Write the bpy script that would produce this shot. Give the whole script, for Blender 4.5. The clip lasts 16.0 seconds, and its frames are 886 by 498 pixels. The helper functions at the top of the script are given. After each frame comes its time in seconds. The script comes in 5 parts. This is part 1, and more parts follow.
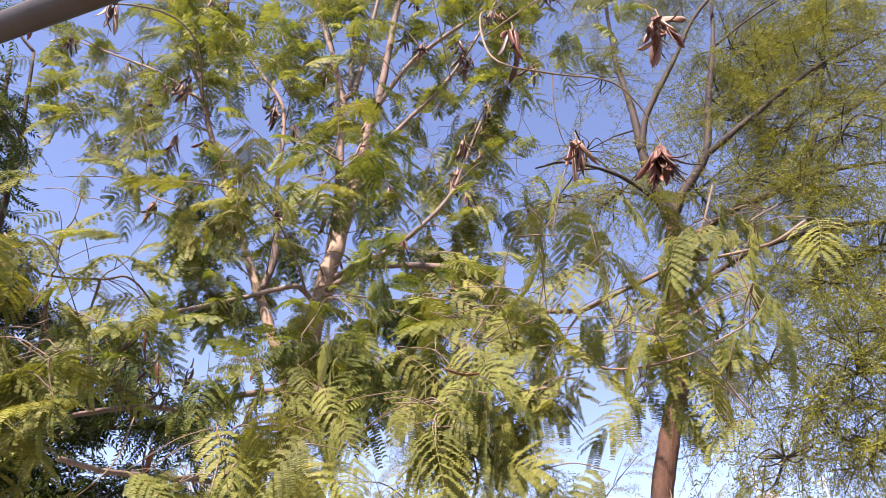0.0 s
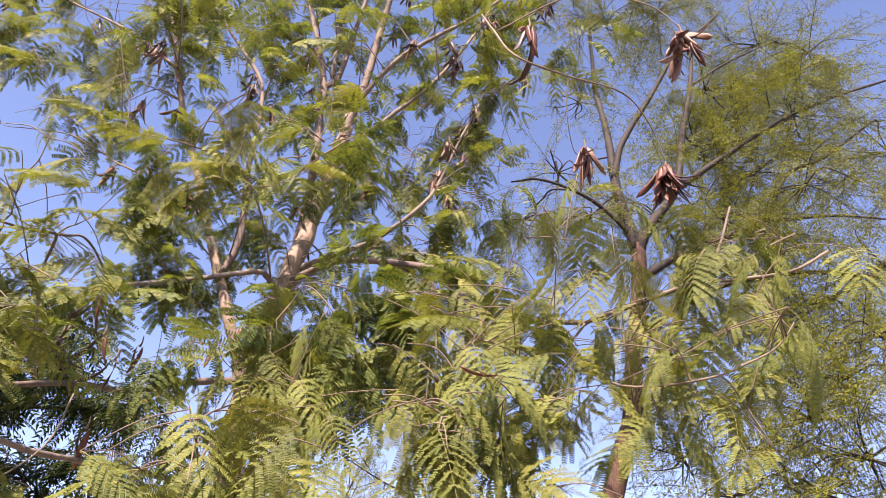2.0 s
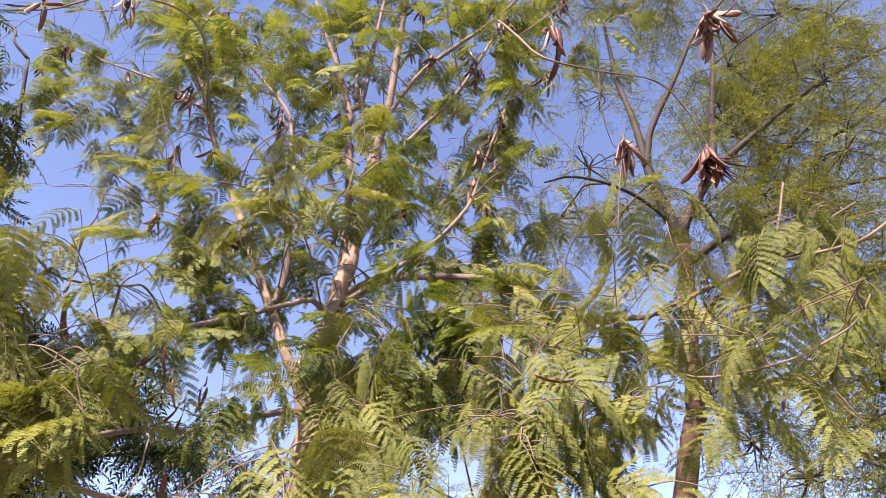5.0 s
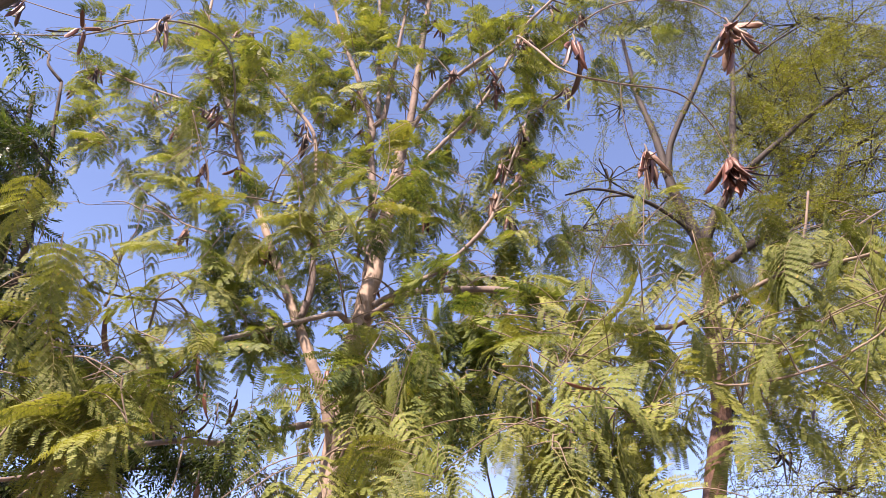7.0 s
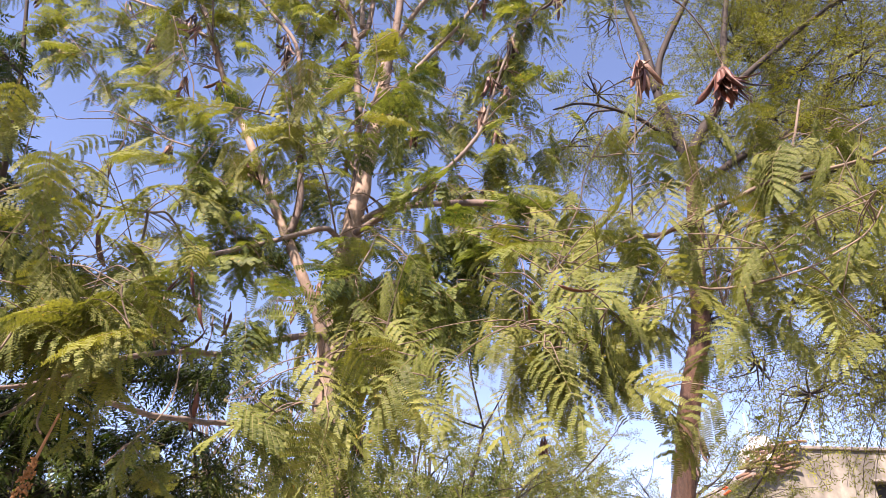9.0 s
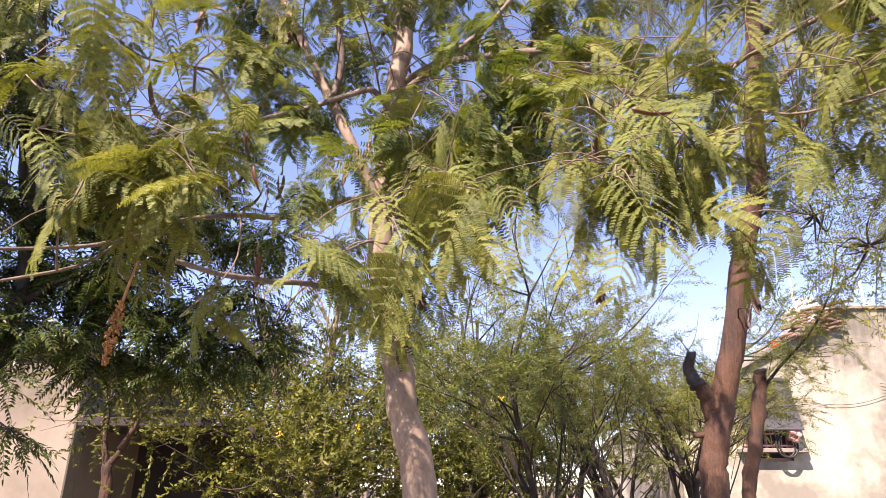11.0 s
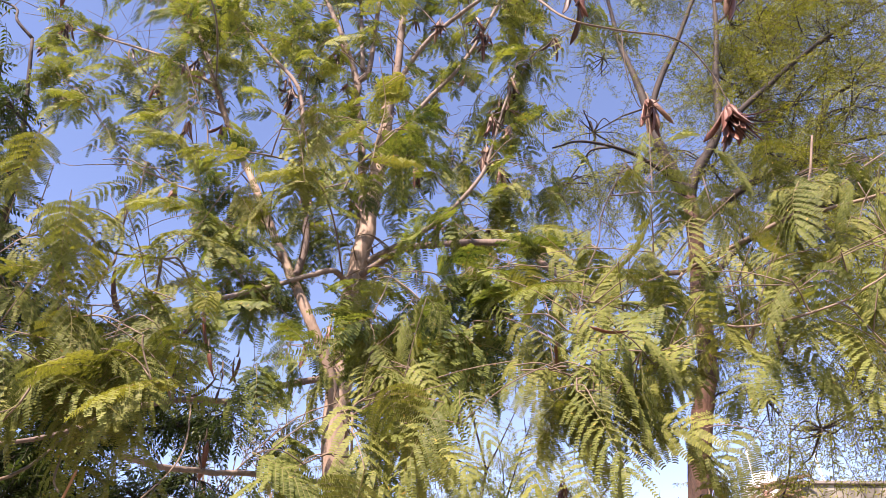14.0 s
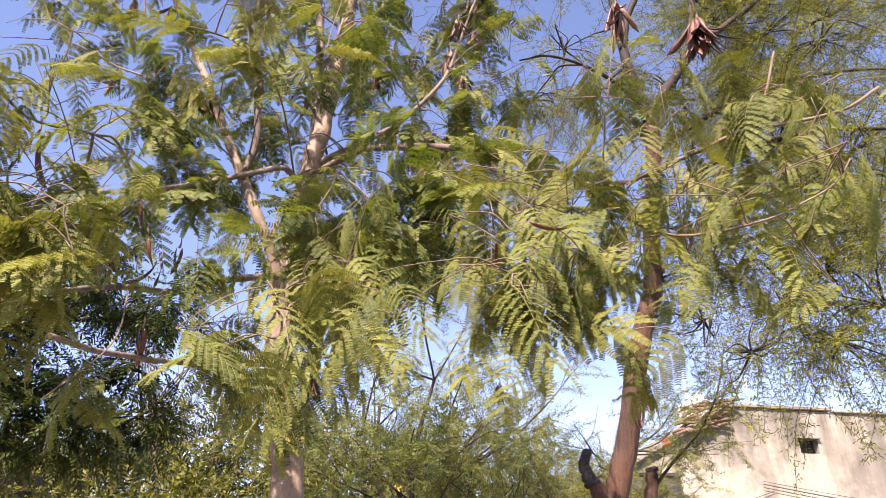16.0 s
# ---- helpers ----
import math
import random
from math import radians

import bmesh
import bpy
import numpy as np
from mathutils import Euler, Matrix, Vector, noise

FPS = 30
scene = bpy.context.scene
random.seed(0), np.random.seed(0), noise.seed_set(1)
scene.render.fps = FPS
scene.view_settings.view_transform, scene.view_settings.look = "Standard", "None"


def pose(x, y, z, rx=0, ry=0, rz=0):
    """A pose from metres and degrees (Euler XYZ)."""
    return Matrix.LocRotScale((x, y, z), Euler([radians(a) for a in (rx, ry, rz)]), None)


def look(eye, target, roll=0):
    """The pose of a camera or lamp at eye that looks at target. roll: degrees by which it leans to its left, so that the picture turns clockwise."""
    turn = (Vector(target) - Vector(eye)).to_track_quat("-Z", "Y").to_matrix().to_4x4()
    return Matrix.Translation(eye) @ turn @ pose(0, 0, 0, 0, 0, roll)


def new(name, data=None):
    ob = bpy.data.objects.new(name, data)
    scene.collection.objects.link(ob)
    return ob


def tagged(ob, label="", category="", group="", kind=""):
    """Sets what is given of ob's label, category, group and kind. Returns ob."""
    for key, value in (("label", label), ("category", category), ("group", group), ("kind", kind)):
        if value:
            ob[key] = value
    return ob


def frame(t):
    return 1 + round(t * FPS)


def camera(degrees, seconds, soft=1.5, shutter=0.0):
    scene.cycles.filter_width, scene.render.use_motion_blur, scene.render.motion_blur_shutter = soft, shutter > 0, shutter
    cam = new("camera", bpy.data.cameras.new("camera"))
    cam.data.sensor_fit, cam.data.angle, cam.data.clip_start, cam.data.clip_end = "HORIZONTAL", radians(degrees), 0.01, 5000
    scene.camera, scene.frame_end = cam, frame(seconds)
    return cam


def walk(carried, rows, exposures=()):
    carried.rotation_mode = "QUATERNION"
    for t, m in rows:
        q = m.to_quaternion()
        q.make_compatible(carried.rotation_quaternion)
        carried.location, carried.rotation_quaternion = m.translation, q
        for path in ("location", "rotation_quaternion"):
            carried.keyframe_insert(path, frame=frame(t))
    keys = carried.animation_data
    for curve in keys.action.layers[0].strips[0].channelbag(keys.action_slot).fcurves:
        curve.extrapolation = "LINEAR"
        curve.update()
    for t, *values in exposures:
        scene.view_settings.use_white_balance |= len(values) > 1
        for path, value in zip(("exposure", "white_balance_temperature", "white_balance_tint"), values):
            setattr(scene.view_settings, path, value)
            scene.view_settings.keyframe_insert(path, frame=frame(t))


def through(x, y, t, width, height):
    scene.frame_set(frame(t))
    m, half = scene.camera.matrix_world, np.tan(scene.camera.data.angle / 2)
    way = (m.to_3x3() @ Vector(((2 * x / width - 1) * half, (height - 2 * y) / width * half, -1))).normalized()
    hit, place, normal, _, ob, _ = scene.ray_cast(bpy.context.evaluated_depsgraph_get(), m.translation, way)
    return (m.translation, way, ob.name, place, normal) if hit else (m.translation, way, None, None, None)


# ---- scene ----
cam = camera(68.1, 16.0, soft=0.7)
PATH = [
    (0, (-0.017, 0.206, 1.556), (-0.019, 1.851, 2.694), 2.9),
    (0.5, (-0.087, 0.204, 1.564), (-0.031, 1.79, 2.781), 3.2),
    (1, (-0.189, 0.21, 1.543), (-0.147, 1.773, 2.79), 4.6),
    (1.5, (-0.205, 0.26, 1.552), (-0.081, 1.842, 2.77), 6.6),
    (2, (-0.146, 0.345, 1.575), (0.012, 1.951, 2.757), 5.8),
    (2.5, (-0.078, 0.375, 1.574), (0.018, 2.067, 2.636), 2.6),
    (3, (-0.079, 0.386, 1.579), (0.032, 2.082, 2.633), 0.2),
    (3.5, (-0.124, 0.389, 1.58), (0.055, 2.047, 2.684), -0.0),
    (4, (-0.162, 0.365, 1.588), (-0.017, 1.997, 2.736), 0.7),
    (4.2, (-0.17, 0.355, 1.591), (-0.072, 1.98, 2.753), 1.7),
    (6.3, (-0.203, 0.344, 1.555), (-0.172, 1.918, 2.789), 1.3),
    (6.5, (-0.2, 0.345, 1.555), (-0.176, 1.916, 2.793), 1.3),
    (7, (-0.212, 0.329, 1.557), (-0.217, 1.904, 2.79), 2.3),
    (7.5, (-0.218, 0.329, 1.546), (-0.212, 1.918, 2.761), 3.0),
    (8, (-0.218, 0.332, 1.54), (-0.189, 1.933, 2.739), 3.3),
    (8.5, (-0.223, 0.326, 1.535), (-0.161, 1.973, 2.668), 2.7),
    (9, (-0.23, 0.333, 1.531), (-0.179, 2.045, 2.564), 0.9),
    (9.2, (-0.198, 0.311, 1.58), (-0.165, 2.077, 2.518), -0.3),
    (11.3, (-0.301, 0.396, 1.469), (-0.416, 2.268, 2.166), 0.8),
    (11.5, (-0.319, 0.394, 1.47), (-0.536, 2.254, 2.172), 1.2),
    (12, (-0.349, 0.4, 1.488), (-0.629, 2.214, 2.283), 2.5),
    (12.5, (-0.345, 0.374, 1.52), (-0.513, 2.1, 2.515), 2.3),
    (13, (-0.332, 0.352, 1.531), (-0.353, 2.006, 2.655), 1.0),
    (13.5, (-0.306, 0.34, 1.538), (-0.282, 1.984, 2.676), 0.2),
    (14, (-0.29, 0.342, 1.546), (-0.221, 1.991, 2.676), -0.5),
    (14.5, (-0.28, 0.344, 1.533), (-0.301, 2.026, 2.614), 0.3),
    (15, (-0.257, 0.375, 1.516), (-0.199, 2.122, 2.487), 0.0),
    (15.5, (-0.241, 0.393, 1.516), (-0.091, 2.183, 2.395), -1.0),
    (16, (-0.249, 0.39, 1.518), (-0.054, 2.157, 2.435), 0.9),
]
walk(cam, [(t, look(eye, target, roll)) for t, eye, target, roll in PATH], exposures=[(0, 1.87, 7550, 35), (16, 1.87, 7550, 35)])

# ---- world and sun ----
SUN_FROM = Vector((-0.36, -0.66, 0.82)).normalized()
world = bpy.data.worlds.new("world")
scene.world = world
world.use_nodes = True
wn = world.node_tree.nodes
sky = wn.new("ShaderNodeTexSky")
sky.sky_type, sky.sun_disc = "NISHITA", False
sky.sun_elevation, sky.sun_rotation = math.asin(SUN_FROM.z), math.atan2(SUN_FROM.x, SUN_FROM.y)
sky.air_density, sky.dust_density, sky.ozone_density = 0.9, 0.0, 4.5
wn["Background"].inputs["Strength"].default_value = 0.102
world.node_tree.links.new(sky.outputs["Color"], wn["Background"].inputs["Color"])
sun = new("sun", bpy.data.lights.new("sun", "SUN"))
sun.data.energy, sun.data.angle, sun.data.color = 5.0, radians(0.53), (1.0, 0.95, 0.86)
sun.matrix_world = look(SUN_FROM * 50, (0, 0, 0))


# ---- materials ----
def material(name):
    m = bpy.data.materials.new(name)
    m.use_nodes = True
    t = m.node_tree
    return m, t.nodes, t.links, t.nodes["Principled BSDF"]


def noise_node(n, l, scale, detail=4.0, rough=0.6, coords="Object", stretch=(1, 1, 1)):
    tc, mp, nz = n.new("ShaderNodeTexCoord"), n.new("ShaderNodeMapping"), n.new("ShaderNodeTexNoise")
    mp.inputs["Scale"].default_value = stretch
    nz.inputs["Scale"].default_value, nz.inputs["Detail"].default_value, nz.inputs["Roughness"].default_value = scale, detail, rough
    l.new(tc.outputs[coords], mp.inputs["Vector"])
    l.new(mp.outputs["Vector"], nz.inputs["Vector"])
    return nz.outputs["Fac"]


def ramp(n, l, fac, stops):
    r = n.new("ShaderNodeValToRGB")
    e = r.color_ramp.elements
    while len(e) < len(stops):
        e.new(0.5)
    for k, (p, c) in zip(e, stops):
        k.position, k.color = p, (*c, 1)
    l.new(fac, r.inputs["Fac"])
    return r.outputs["Color"]


def mixed(n, l, fac, a, b, mode="MIX"):
    m = n.new("ShaderNodeMix")
    m.data_type, m.blend_type = "RGBA", mode
    for value, key in ((fac, 0), (a, 6), (b, 7)):
        if isinstance(value, (int, float)):
            m.inputs[key].default_value = value
        elif isinstance(value, tuple):
            m.inputs[key].default_value = (*value, 1)
        else:
            l.new(value, m.inputs[key])
    return m.outputs[2]


def bump(n, l, bsdf, height, strength, distance):
    b = n.new("ShaderNodeBump")
    b.inputs["Strength"].default_value, b.inputs["Distance"].default_value = strength, distance
    l.new(height, b.inputs["Height"])
    l.new(b.outputs["Normal"], bsdf.inputs["Normal"])


def leaf_material(name, dark, light, dry, through, gloss=0.55, dry_share=0.008, glow=0.4):
    """A thin leaf: glossy above, letting light through; each leaflet a little different, patches paler or drier."""
    m, n, l, p = material(name)
    geo, info = n.new("ShaderNodeNewGeometry"), n.new("ShaderNodeObjectInfo")
    wide = n.new("ShaderNodeTexNoise")
    wide.inputs["Scale"].default_value, wide.inputs["Detail"].default_value = 6.5, 2.0
    l.new(geo.outputs["Position"], wide.inputs["Vector"])
    add = n.new("ShaderNodeMath")
    add.operation = "MULTIPLY_ADD"
    l.new(geo.outputs["Random Per Island"], add.inputs[0])
    add.inputs[1].default_value = 0.22
    l.new(wide.outputs["Fac"], add.inputs[2])
    col = ramp(n, l, add.outputs[0], [(0.42, dark), (0.70, light), (0.92, tuple(min(1, c * 1.25) for c in light))])
    spot = ramp(n, l, geo.outputs["Random Per Island"], [(1 - dry_share - 0.002, (0, 0, 0)), (1 - dry_share, (1, 1, 1))])
    col = mixed(n, l, spot, col, dry)
    tint = ramp(n, l, info.outputs["Random"], [(0.0, (0.82, 0.88, 0.8)), (1.0, (1.12, 1.05, 0.9))])
    col = mixed(n, l, 1.0, col, tint, "MULTIPLY")
    l.new(col, p.inputs["Base Color"])
    p.inputs["Roughness"].default_value, p.inputs["Specular IOR Level"].default_value = gloss, 0.25
    tr, mx = n.new("ShaderNodeBsdfTranslucent"), n.new("ShaderNodeMixShader")
    l.new(mixed(n, l, 1.0, col, through, "MULTIPLY"), tr.inputs["Color"])
    mx.inputs["Fac"].default_value = glow
    l.new(p.outputs[0], mx.inputs[1])
    l.new(tr.outputs[0], mx.inputs[2])
    l.new(mx.outputs[0], n["Material Output"].inputs["Surface"])
    return m


def bark_material(name, pale, mid, dark, scale=14.0, relief=0.012, rough=0.8, stretch=(1, 1, 0.3)):
    m, n, l, p = material(name)
    a = noise_node(n, l, scale, 6.0, 0.65, stretch=stretch)
    b = noise_node(n, l, scale * 0.22, 3.0, 0.55)
    c = noise_node(n, l, scale * 6, 3.0, 0.7, stretch=(1, 1, 0.5))
    col = ramp(n, l, a, [(0.3, dark), (0.5, mid), (0.72, pale)])
    col = mixed(n, l, ramp(n, l, b, [(0.38, (0, 0, 0)), (0.65, (0.75, 0.75, 0.75))]), col, pale)
    col = mixed(n, l, 0.35, col, ramp(n, l, c, [(0.3, dark), (0.7, pale)]))
    l.new(col, p.inputs["Base Color"])
    p.inputs["Roughness"].default_value = rough
    bump(n, l, p, a, 0.7, relief)
    return m


def plain_material(name, a, b, scale=20.0, rough=0.7, relief=0.002, metal=0.0, stretch=(1, 1, 1)):
    m, n, l, p = material(name)
    f = noise_node(n, l, scale, 5.0, 0.6, stretch=stretch)
    g = noise_node(n, l, scale * 0.2, 3.0, 0.6)
    col = mixed(n, l, 0.5, ramp(n, l, f, [(0.3, a), (0.7, b)]), ramp(n, l, g, [(0.3, a), (0.7, b)]))
    l.new(col, p.inputs["Base Color"])
    p.inputs["Roughness"].default_value, p.inputs["Metallic"].default_value = rough, metal
    bump(n, l, p, f, 0.6, relief)
    return m


def plaster_material(name, base, stain, streak_from, streak_to):
    """Lime-washed plaster with rain streaks that run down from the top and blotches."""
    m, n, l, p = material(name)
    fine = noise_node(n, l, 9.0, 8.0, 0.65)
    blot = noise_node(n, l, 0.9, 5.0, 0.6)
    runs = noise_node(n, l, 2.4, 5.0, 0.6, stretch=(1, 1, 0.12))
    col = mixed(n, l, ramp(n, l, fine, [(0.35, (0, 0, 0)), (0.75, (0.35, 0.35, 0.35))]), base, stain)
    col = mixed(n, l, ramp(n, l, blot, [(0.42, (0, 0, 0)), (0.57, (0.75, 0.75, 0.75))]), col, stain)
    tc, sep, rng, mul = n.new("ShaderNodeTexCoord"), n.new("ShaderNodeSeparateXYZ"), n.new("ShaderNodeMapRange"), n.new("ShaderNodeMath")
    l.new(tc.outputs["Object"], sep.inputs[0])
    l.new(sep.outputs["Z"], rng.inputs["Value"])
    rng.inputs["From Min"].default_value, rng.inputs["From Max"].default_value = streak_from, streak_to
    mul.operation = "MULTIPLY"
    l.new(rng.outputs[0], mul.inputs[0])
    l.new(ramp(n, l, runs, [(0.36, (0, 0, 0)), (0.58, (0.95, 0.95, 0.95))]), mul.inputs[1])
    col = mixed(n, l, mul.outputs[0], col, tuple(c * 0.42 for c in stain))
    l.new(col, p.inputs["Base Color"])
    p.inputs["Roughness"].default_value = 0.9
    bump(n, l, p, fine, 0.5, 0.01)
    return m


M_FROND = leaf_material("lead_tree_leaf", (0.060, 0.082, 0.020), (0.158, 0.186, 0.048), (0.32, 0.23, 0.06), (1.15, 1.1, 0.5), 0.6, glow=0.38)
# darker copy of the leaf above: crown shade is put into its greens
M_FROND_SHADED = leaf_material("lead_tree_leaf_shaded", (0.028, 0.052, 0.018), (0.142, 0.176, 0.044), (0.24, 0.17, 0.05), (1.1, 1.15, 0.55), 0.6, glow=0.35)
M_MESQ = leaf_material("mesquite_leaf", (0.070, 0.088, 0.014), (0.148, 0.172, 0.028), (0.20, 0.16, 0.04), (1.15, 1.15, 0.4), 0.6, glow=0.4)
M_NEEM = leaf_material("neem_leaf", (0.016, 0.032, 0.009), (0.056, 0.080, 0.018), (0.14, 0.14, 0.03), (1.2, 1.4, 0.5), 0.38, 0.02, 0.3)
M_BUSH = leaf_material("bush_leaf", (0.036, 0.050, 0.010), (0.130, 0.145, 0.028), (0.24, 0.20, 0.04), (1.2, 1.15, 0.4), glow=0.32)
M_SHRUB = leaf_material("shrub_leaf", (0.070, 0.096, 0.030), (0.160, 0.190, 0.052), (0.24, 0.20, 0.05), (1.2, 1.15, 0.5), glow=0.4)
M_YELLOW = plain_material("yellow_petal", (0.525, 0.35, 0.014), (0.63, 0.462, 0.035))
M_STALK = plain_material("leaf_stalk", (0.11, 0.105, 0.03), (0.17, 0.155, 0.05), 60)
M_NEEMSTALK = plain_material("neem_leaf_stalk", (0.03, 0.034, 0.014), (0.05, 0.054, 0.024), 60)
M_BARK = bark_material("lead_tree_bark", (0.275, 0.210, 0.155), (0.170, 0.124, 0.090), (0.055, 0.038, 0.027))
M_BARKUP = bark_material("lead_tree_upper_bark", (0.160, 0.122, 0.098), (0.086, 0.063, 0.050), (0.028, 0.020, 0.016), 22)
M_LIMB = bark_material("lead_tree_limb_bark", (0.215, 0.180, 0.148), (0.120, 0.094, 0.074), (0.040, 0.030, 0.023), 30)
M_TWIG = bark_material("twig_bark", (0.182, 0.1435, 0.098), (0.105, 0.0735, 0.0476), (0.042, 0.0294, 0.0196), 60, 0.003)
M_DARKBARK = bark_material("mesquite_bark", (0.085, 0.038, 0.018), (0.026, 0.012, 0.006), (0.006, 0.003, 0.002), 22, 0.04, stretch=(1, 1, 0.18))
M_MESQLIMB = bark_material("mesquite_limb_bark", (0.022, 0.015, 0.010), (0.010, 0.007, 0.005), (0.005, 0.0035, 0.003), 30, 0.01)
M_NEEMBARK = bark_material("neem_bark", (0.042, 0.0315, 0.0238), (0.0224, 0.0168, 0.0126), (0.0112, 0.0084, 0.007), 20, 0.02)
M_CHAR = plain_material("charred_wood", (0.0084, 0.0077, 0.0077), (0.035, 0.0294, 0.028), 40, 0.75, 0.01)
M_RAWWOOD = plain_material("torn_wood", (0.21, 0.084, 0.035), (0.336, 0.182, 0.084), 60, 0.8, 0.004)
M_POD = bark_material("dry_pod", (0.135, 0.046, 0.024), (0.050, 0.016, 0.009), (0.014, 0.005, 0.004), 38, 0.003, 0.48, (1, 1, 1))
M_PODPALE = bark_material("pale_split_pod", (0.238, 0.154, 0.105), (0.112, 0.0525, 0.0336), (0.035, 0.014, 0.0091), 30, 0.003, 0.55, (1, 1, 1))
# pod brown deepened, so that some pods carry shade in their colour
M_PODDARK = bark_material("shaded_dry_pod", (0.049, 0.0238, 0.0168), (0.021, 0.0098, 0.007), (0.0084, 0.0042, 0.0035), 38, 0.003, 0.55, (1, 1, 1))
M_SEED = plain_material("dry_seed_husk", (0.14, 0.049, 0.014), (0.364, 0.175, 0.042), 160, 0.7, 0.004)
M_RUBBER = plain_material("weathered_cable_sheath", (0.007, 0.00665, 0.0063), (0.0238, 0.0224, 0.021), 45, 0.62, 0.0015)
M_PLASTER = plaster_material("stained_cream_plaster", (0.37, 0.355, 0.28), (0.115, 0.110, 0.090), 2.4, 5.2)
# cream lowered to stand for dappled leaf shade on the left building
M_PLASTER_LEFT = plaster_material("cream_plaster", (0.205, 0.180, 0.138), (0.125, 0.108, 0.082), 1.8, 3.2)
# near-black brown, with the shade beside the building put into the colour
M_SHADEDWALL = plaster_material("shade_brown_plaster", (0.028, 0.0224, 0.0182), (0.0182, 0.0147, 0.0126), 0.5, 2.2)
M_CONCRETE = plain_material("grey_concrete", (0.126, 0.1155, 0.098), (0.224, 0.2065, 0.175), 6, 0.9, 0.01)
M_SLATE = plain_material("grey_sheet", (0.0245, 0.0259, 0.0294), (0.0455, 0.0469, 0.0525), 5, 0.6, 0.002)
M_TILE = plain_material("clay_tile", (0.091, 0.049, 0.0315), (0.196, 0.126, 0.084), 8, 0.85, 0.006)
# near-black fill that stands in for the shade behind panes and openings
M_DARK = plain_material("interior_shade", (0.0084, 0.0084, 0.0084), (0.021, 0.021, 0.021), 5, 0.8)
M_PINK = plain_material("faded_pink_paint", (0.294, 0.14, 0.14), (0.42, 0.238, 0.231), 20, 0.6)
M_ORANGE = plain_material("orange_cloth", (0.525, 0.098, 0.028), (0.63, 0.168, 0.049), 30, 0.8)
M_WHITE = plain_material("white_plastic", (0.49, 0.497, 0.504), (0.574, 0.574, 0.574), 4, 0.5)
M_SOIL = plain_material("dry_soil", (0.11, 0.08525, 0.0605), (0.187, 0.1485, 0.11), 3.0, 0.95, 0.02)
M_FAR = plain_material("distant_hill", (0.14, 0.154, 0.112), (0.238, 0.238, 0.189), 0.05, 1.0, 0.1)


# ---- mesh helpers ----
rng = np.random.default_rng(7)


def mesh_of(name, verts, faces, mats, index=None, smooth=False):
    me = bpy.data.meshes.new(name)
    me.from_pydata([tuple(v) for v in verts], [], faces)
    for m in mats:
        me.materials.append(m)
    if index is not None:
        me.polygons.foreach_set("material_index", np.asarray(index, dtype=np.int32))
    if smooth:
        me.polygons.foreach_set("use_smooth", np.ones(len(me.polygons), dtype=bool))
    me.update()
    return me


def quads_mesh(name, verts, quads, mats, index):
    """A large mesh of four-cornered faces, from arrays."""
    me = bpy.data.meshes.new(name)
    nf = len(quads)
    me.vertices.add(len(verts))
    me.vertices.foreach_set("co", np.ascontiguousarray(verts, dtype=np.float32).ravel())
    me.loops.add(4 * nf)
    me.loops.foreach_set("vertex_index", np.ascontiguousarray(quads, dtype=np.int32).ravel())
    me.polygons.add(nf)
    me.polygons.foreach_set("loop_start", np.arange(0, 4 * nf, 4, dtype=np.int32))
    me.polygons.foreach_set("material_index", np.ascontiguousarray(index, dtype=np.int32))
    for m in mats:
        me.materials.append(m)
    me.update(calc_edges=True)
    me.validate()
    return me


def part(name, me, parent, label="", kind=""):
    ob = new(name, me)
    ob.parent = parent
    return tagged(ob, label=label, kind=kind)


def thing(name, at, label, category, group="", kind=""):
    ob = new(name)
    ob.empty_display_size = 0.2
    ob.location = at
    return tagged(ob, label, category, group, kind)


def unit(v):
    return v / (np.linalg.norm(v) + 1e-9)


def spline(points, steps=6):
    """A smooth line through the given points."""
    p = np.array(points, float)
    if len(p) == 2:
        return p[0] + np.linspace(0, 1, steps + 1)[:, None] * (p[1] - p[0])
    q = np.vstack([2 * p[0] - p[1], p, 2 * p[-1] - p[-2]])
    out = []
    for k in range(1, len(q) - 2):
        a, b, c, d = q[k - 1 : k + 3]
        for u in np.linspace(0, 1, steps, endpoint=False):
            out.append(0.5 * (2 * b + (c - a) * u + (2 * a - 5 * b + 4 * c - d) * u**2 + (3 * b - a - 3 * c + d) * u**3))
    return np.array(out + [p[-1]])


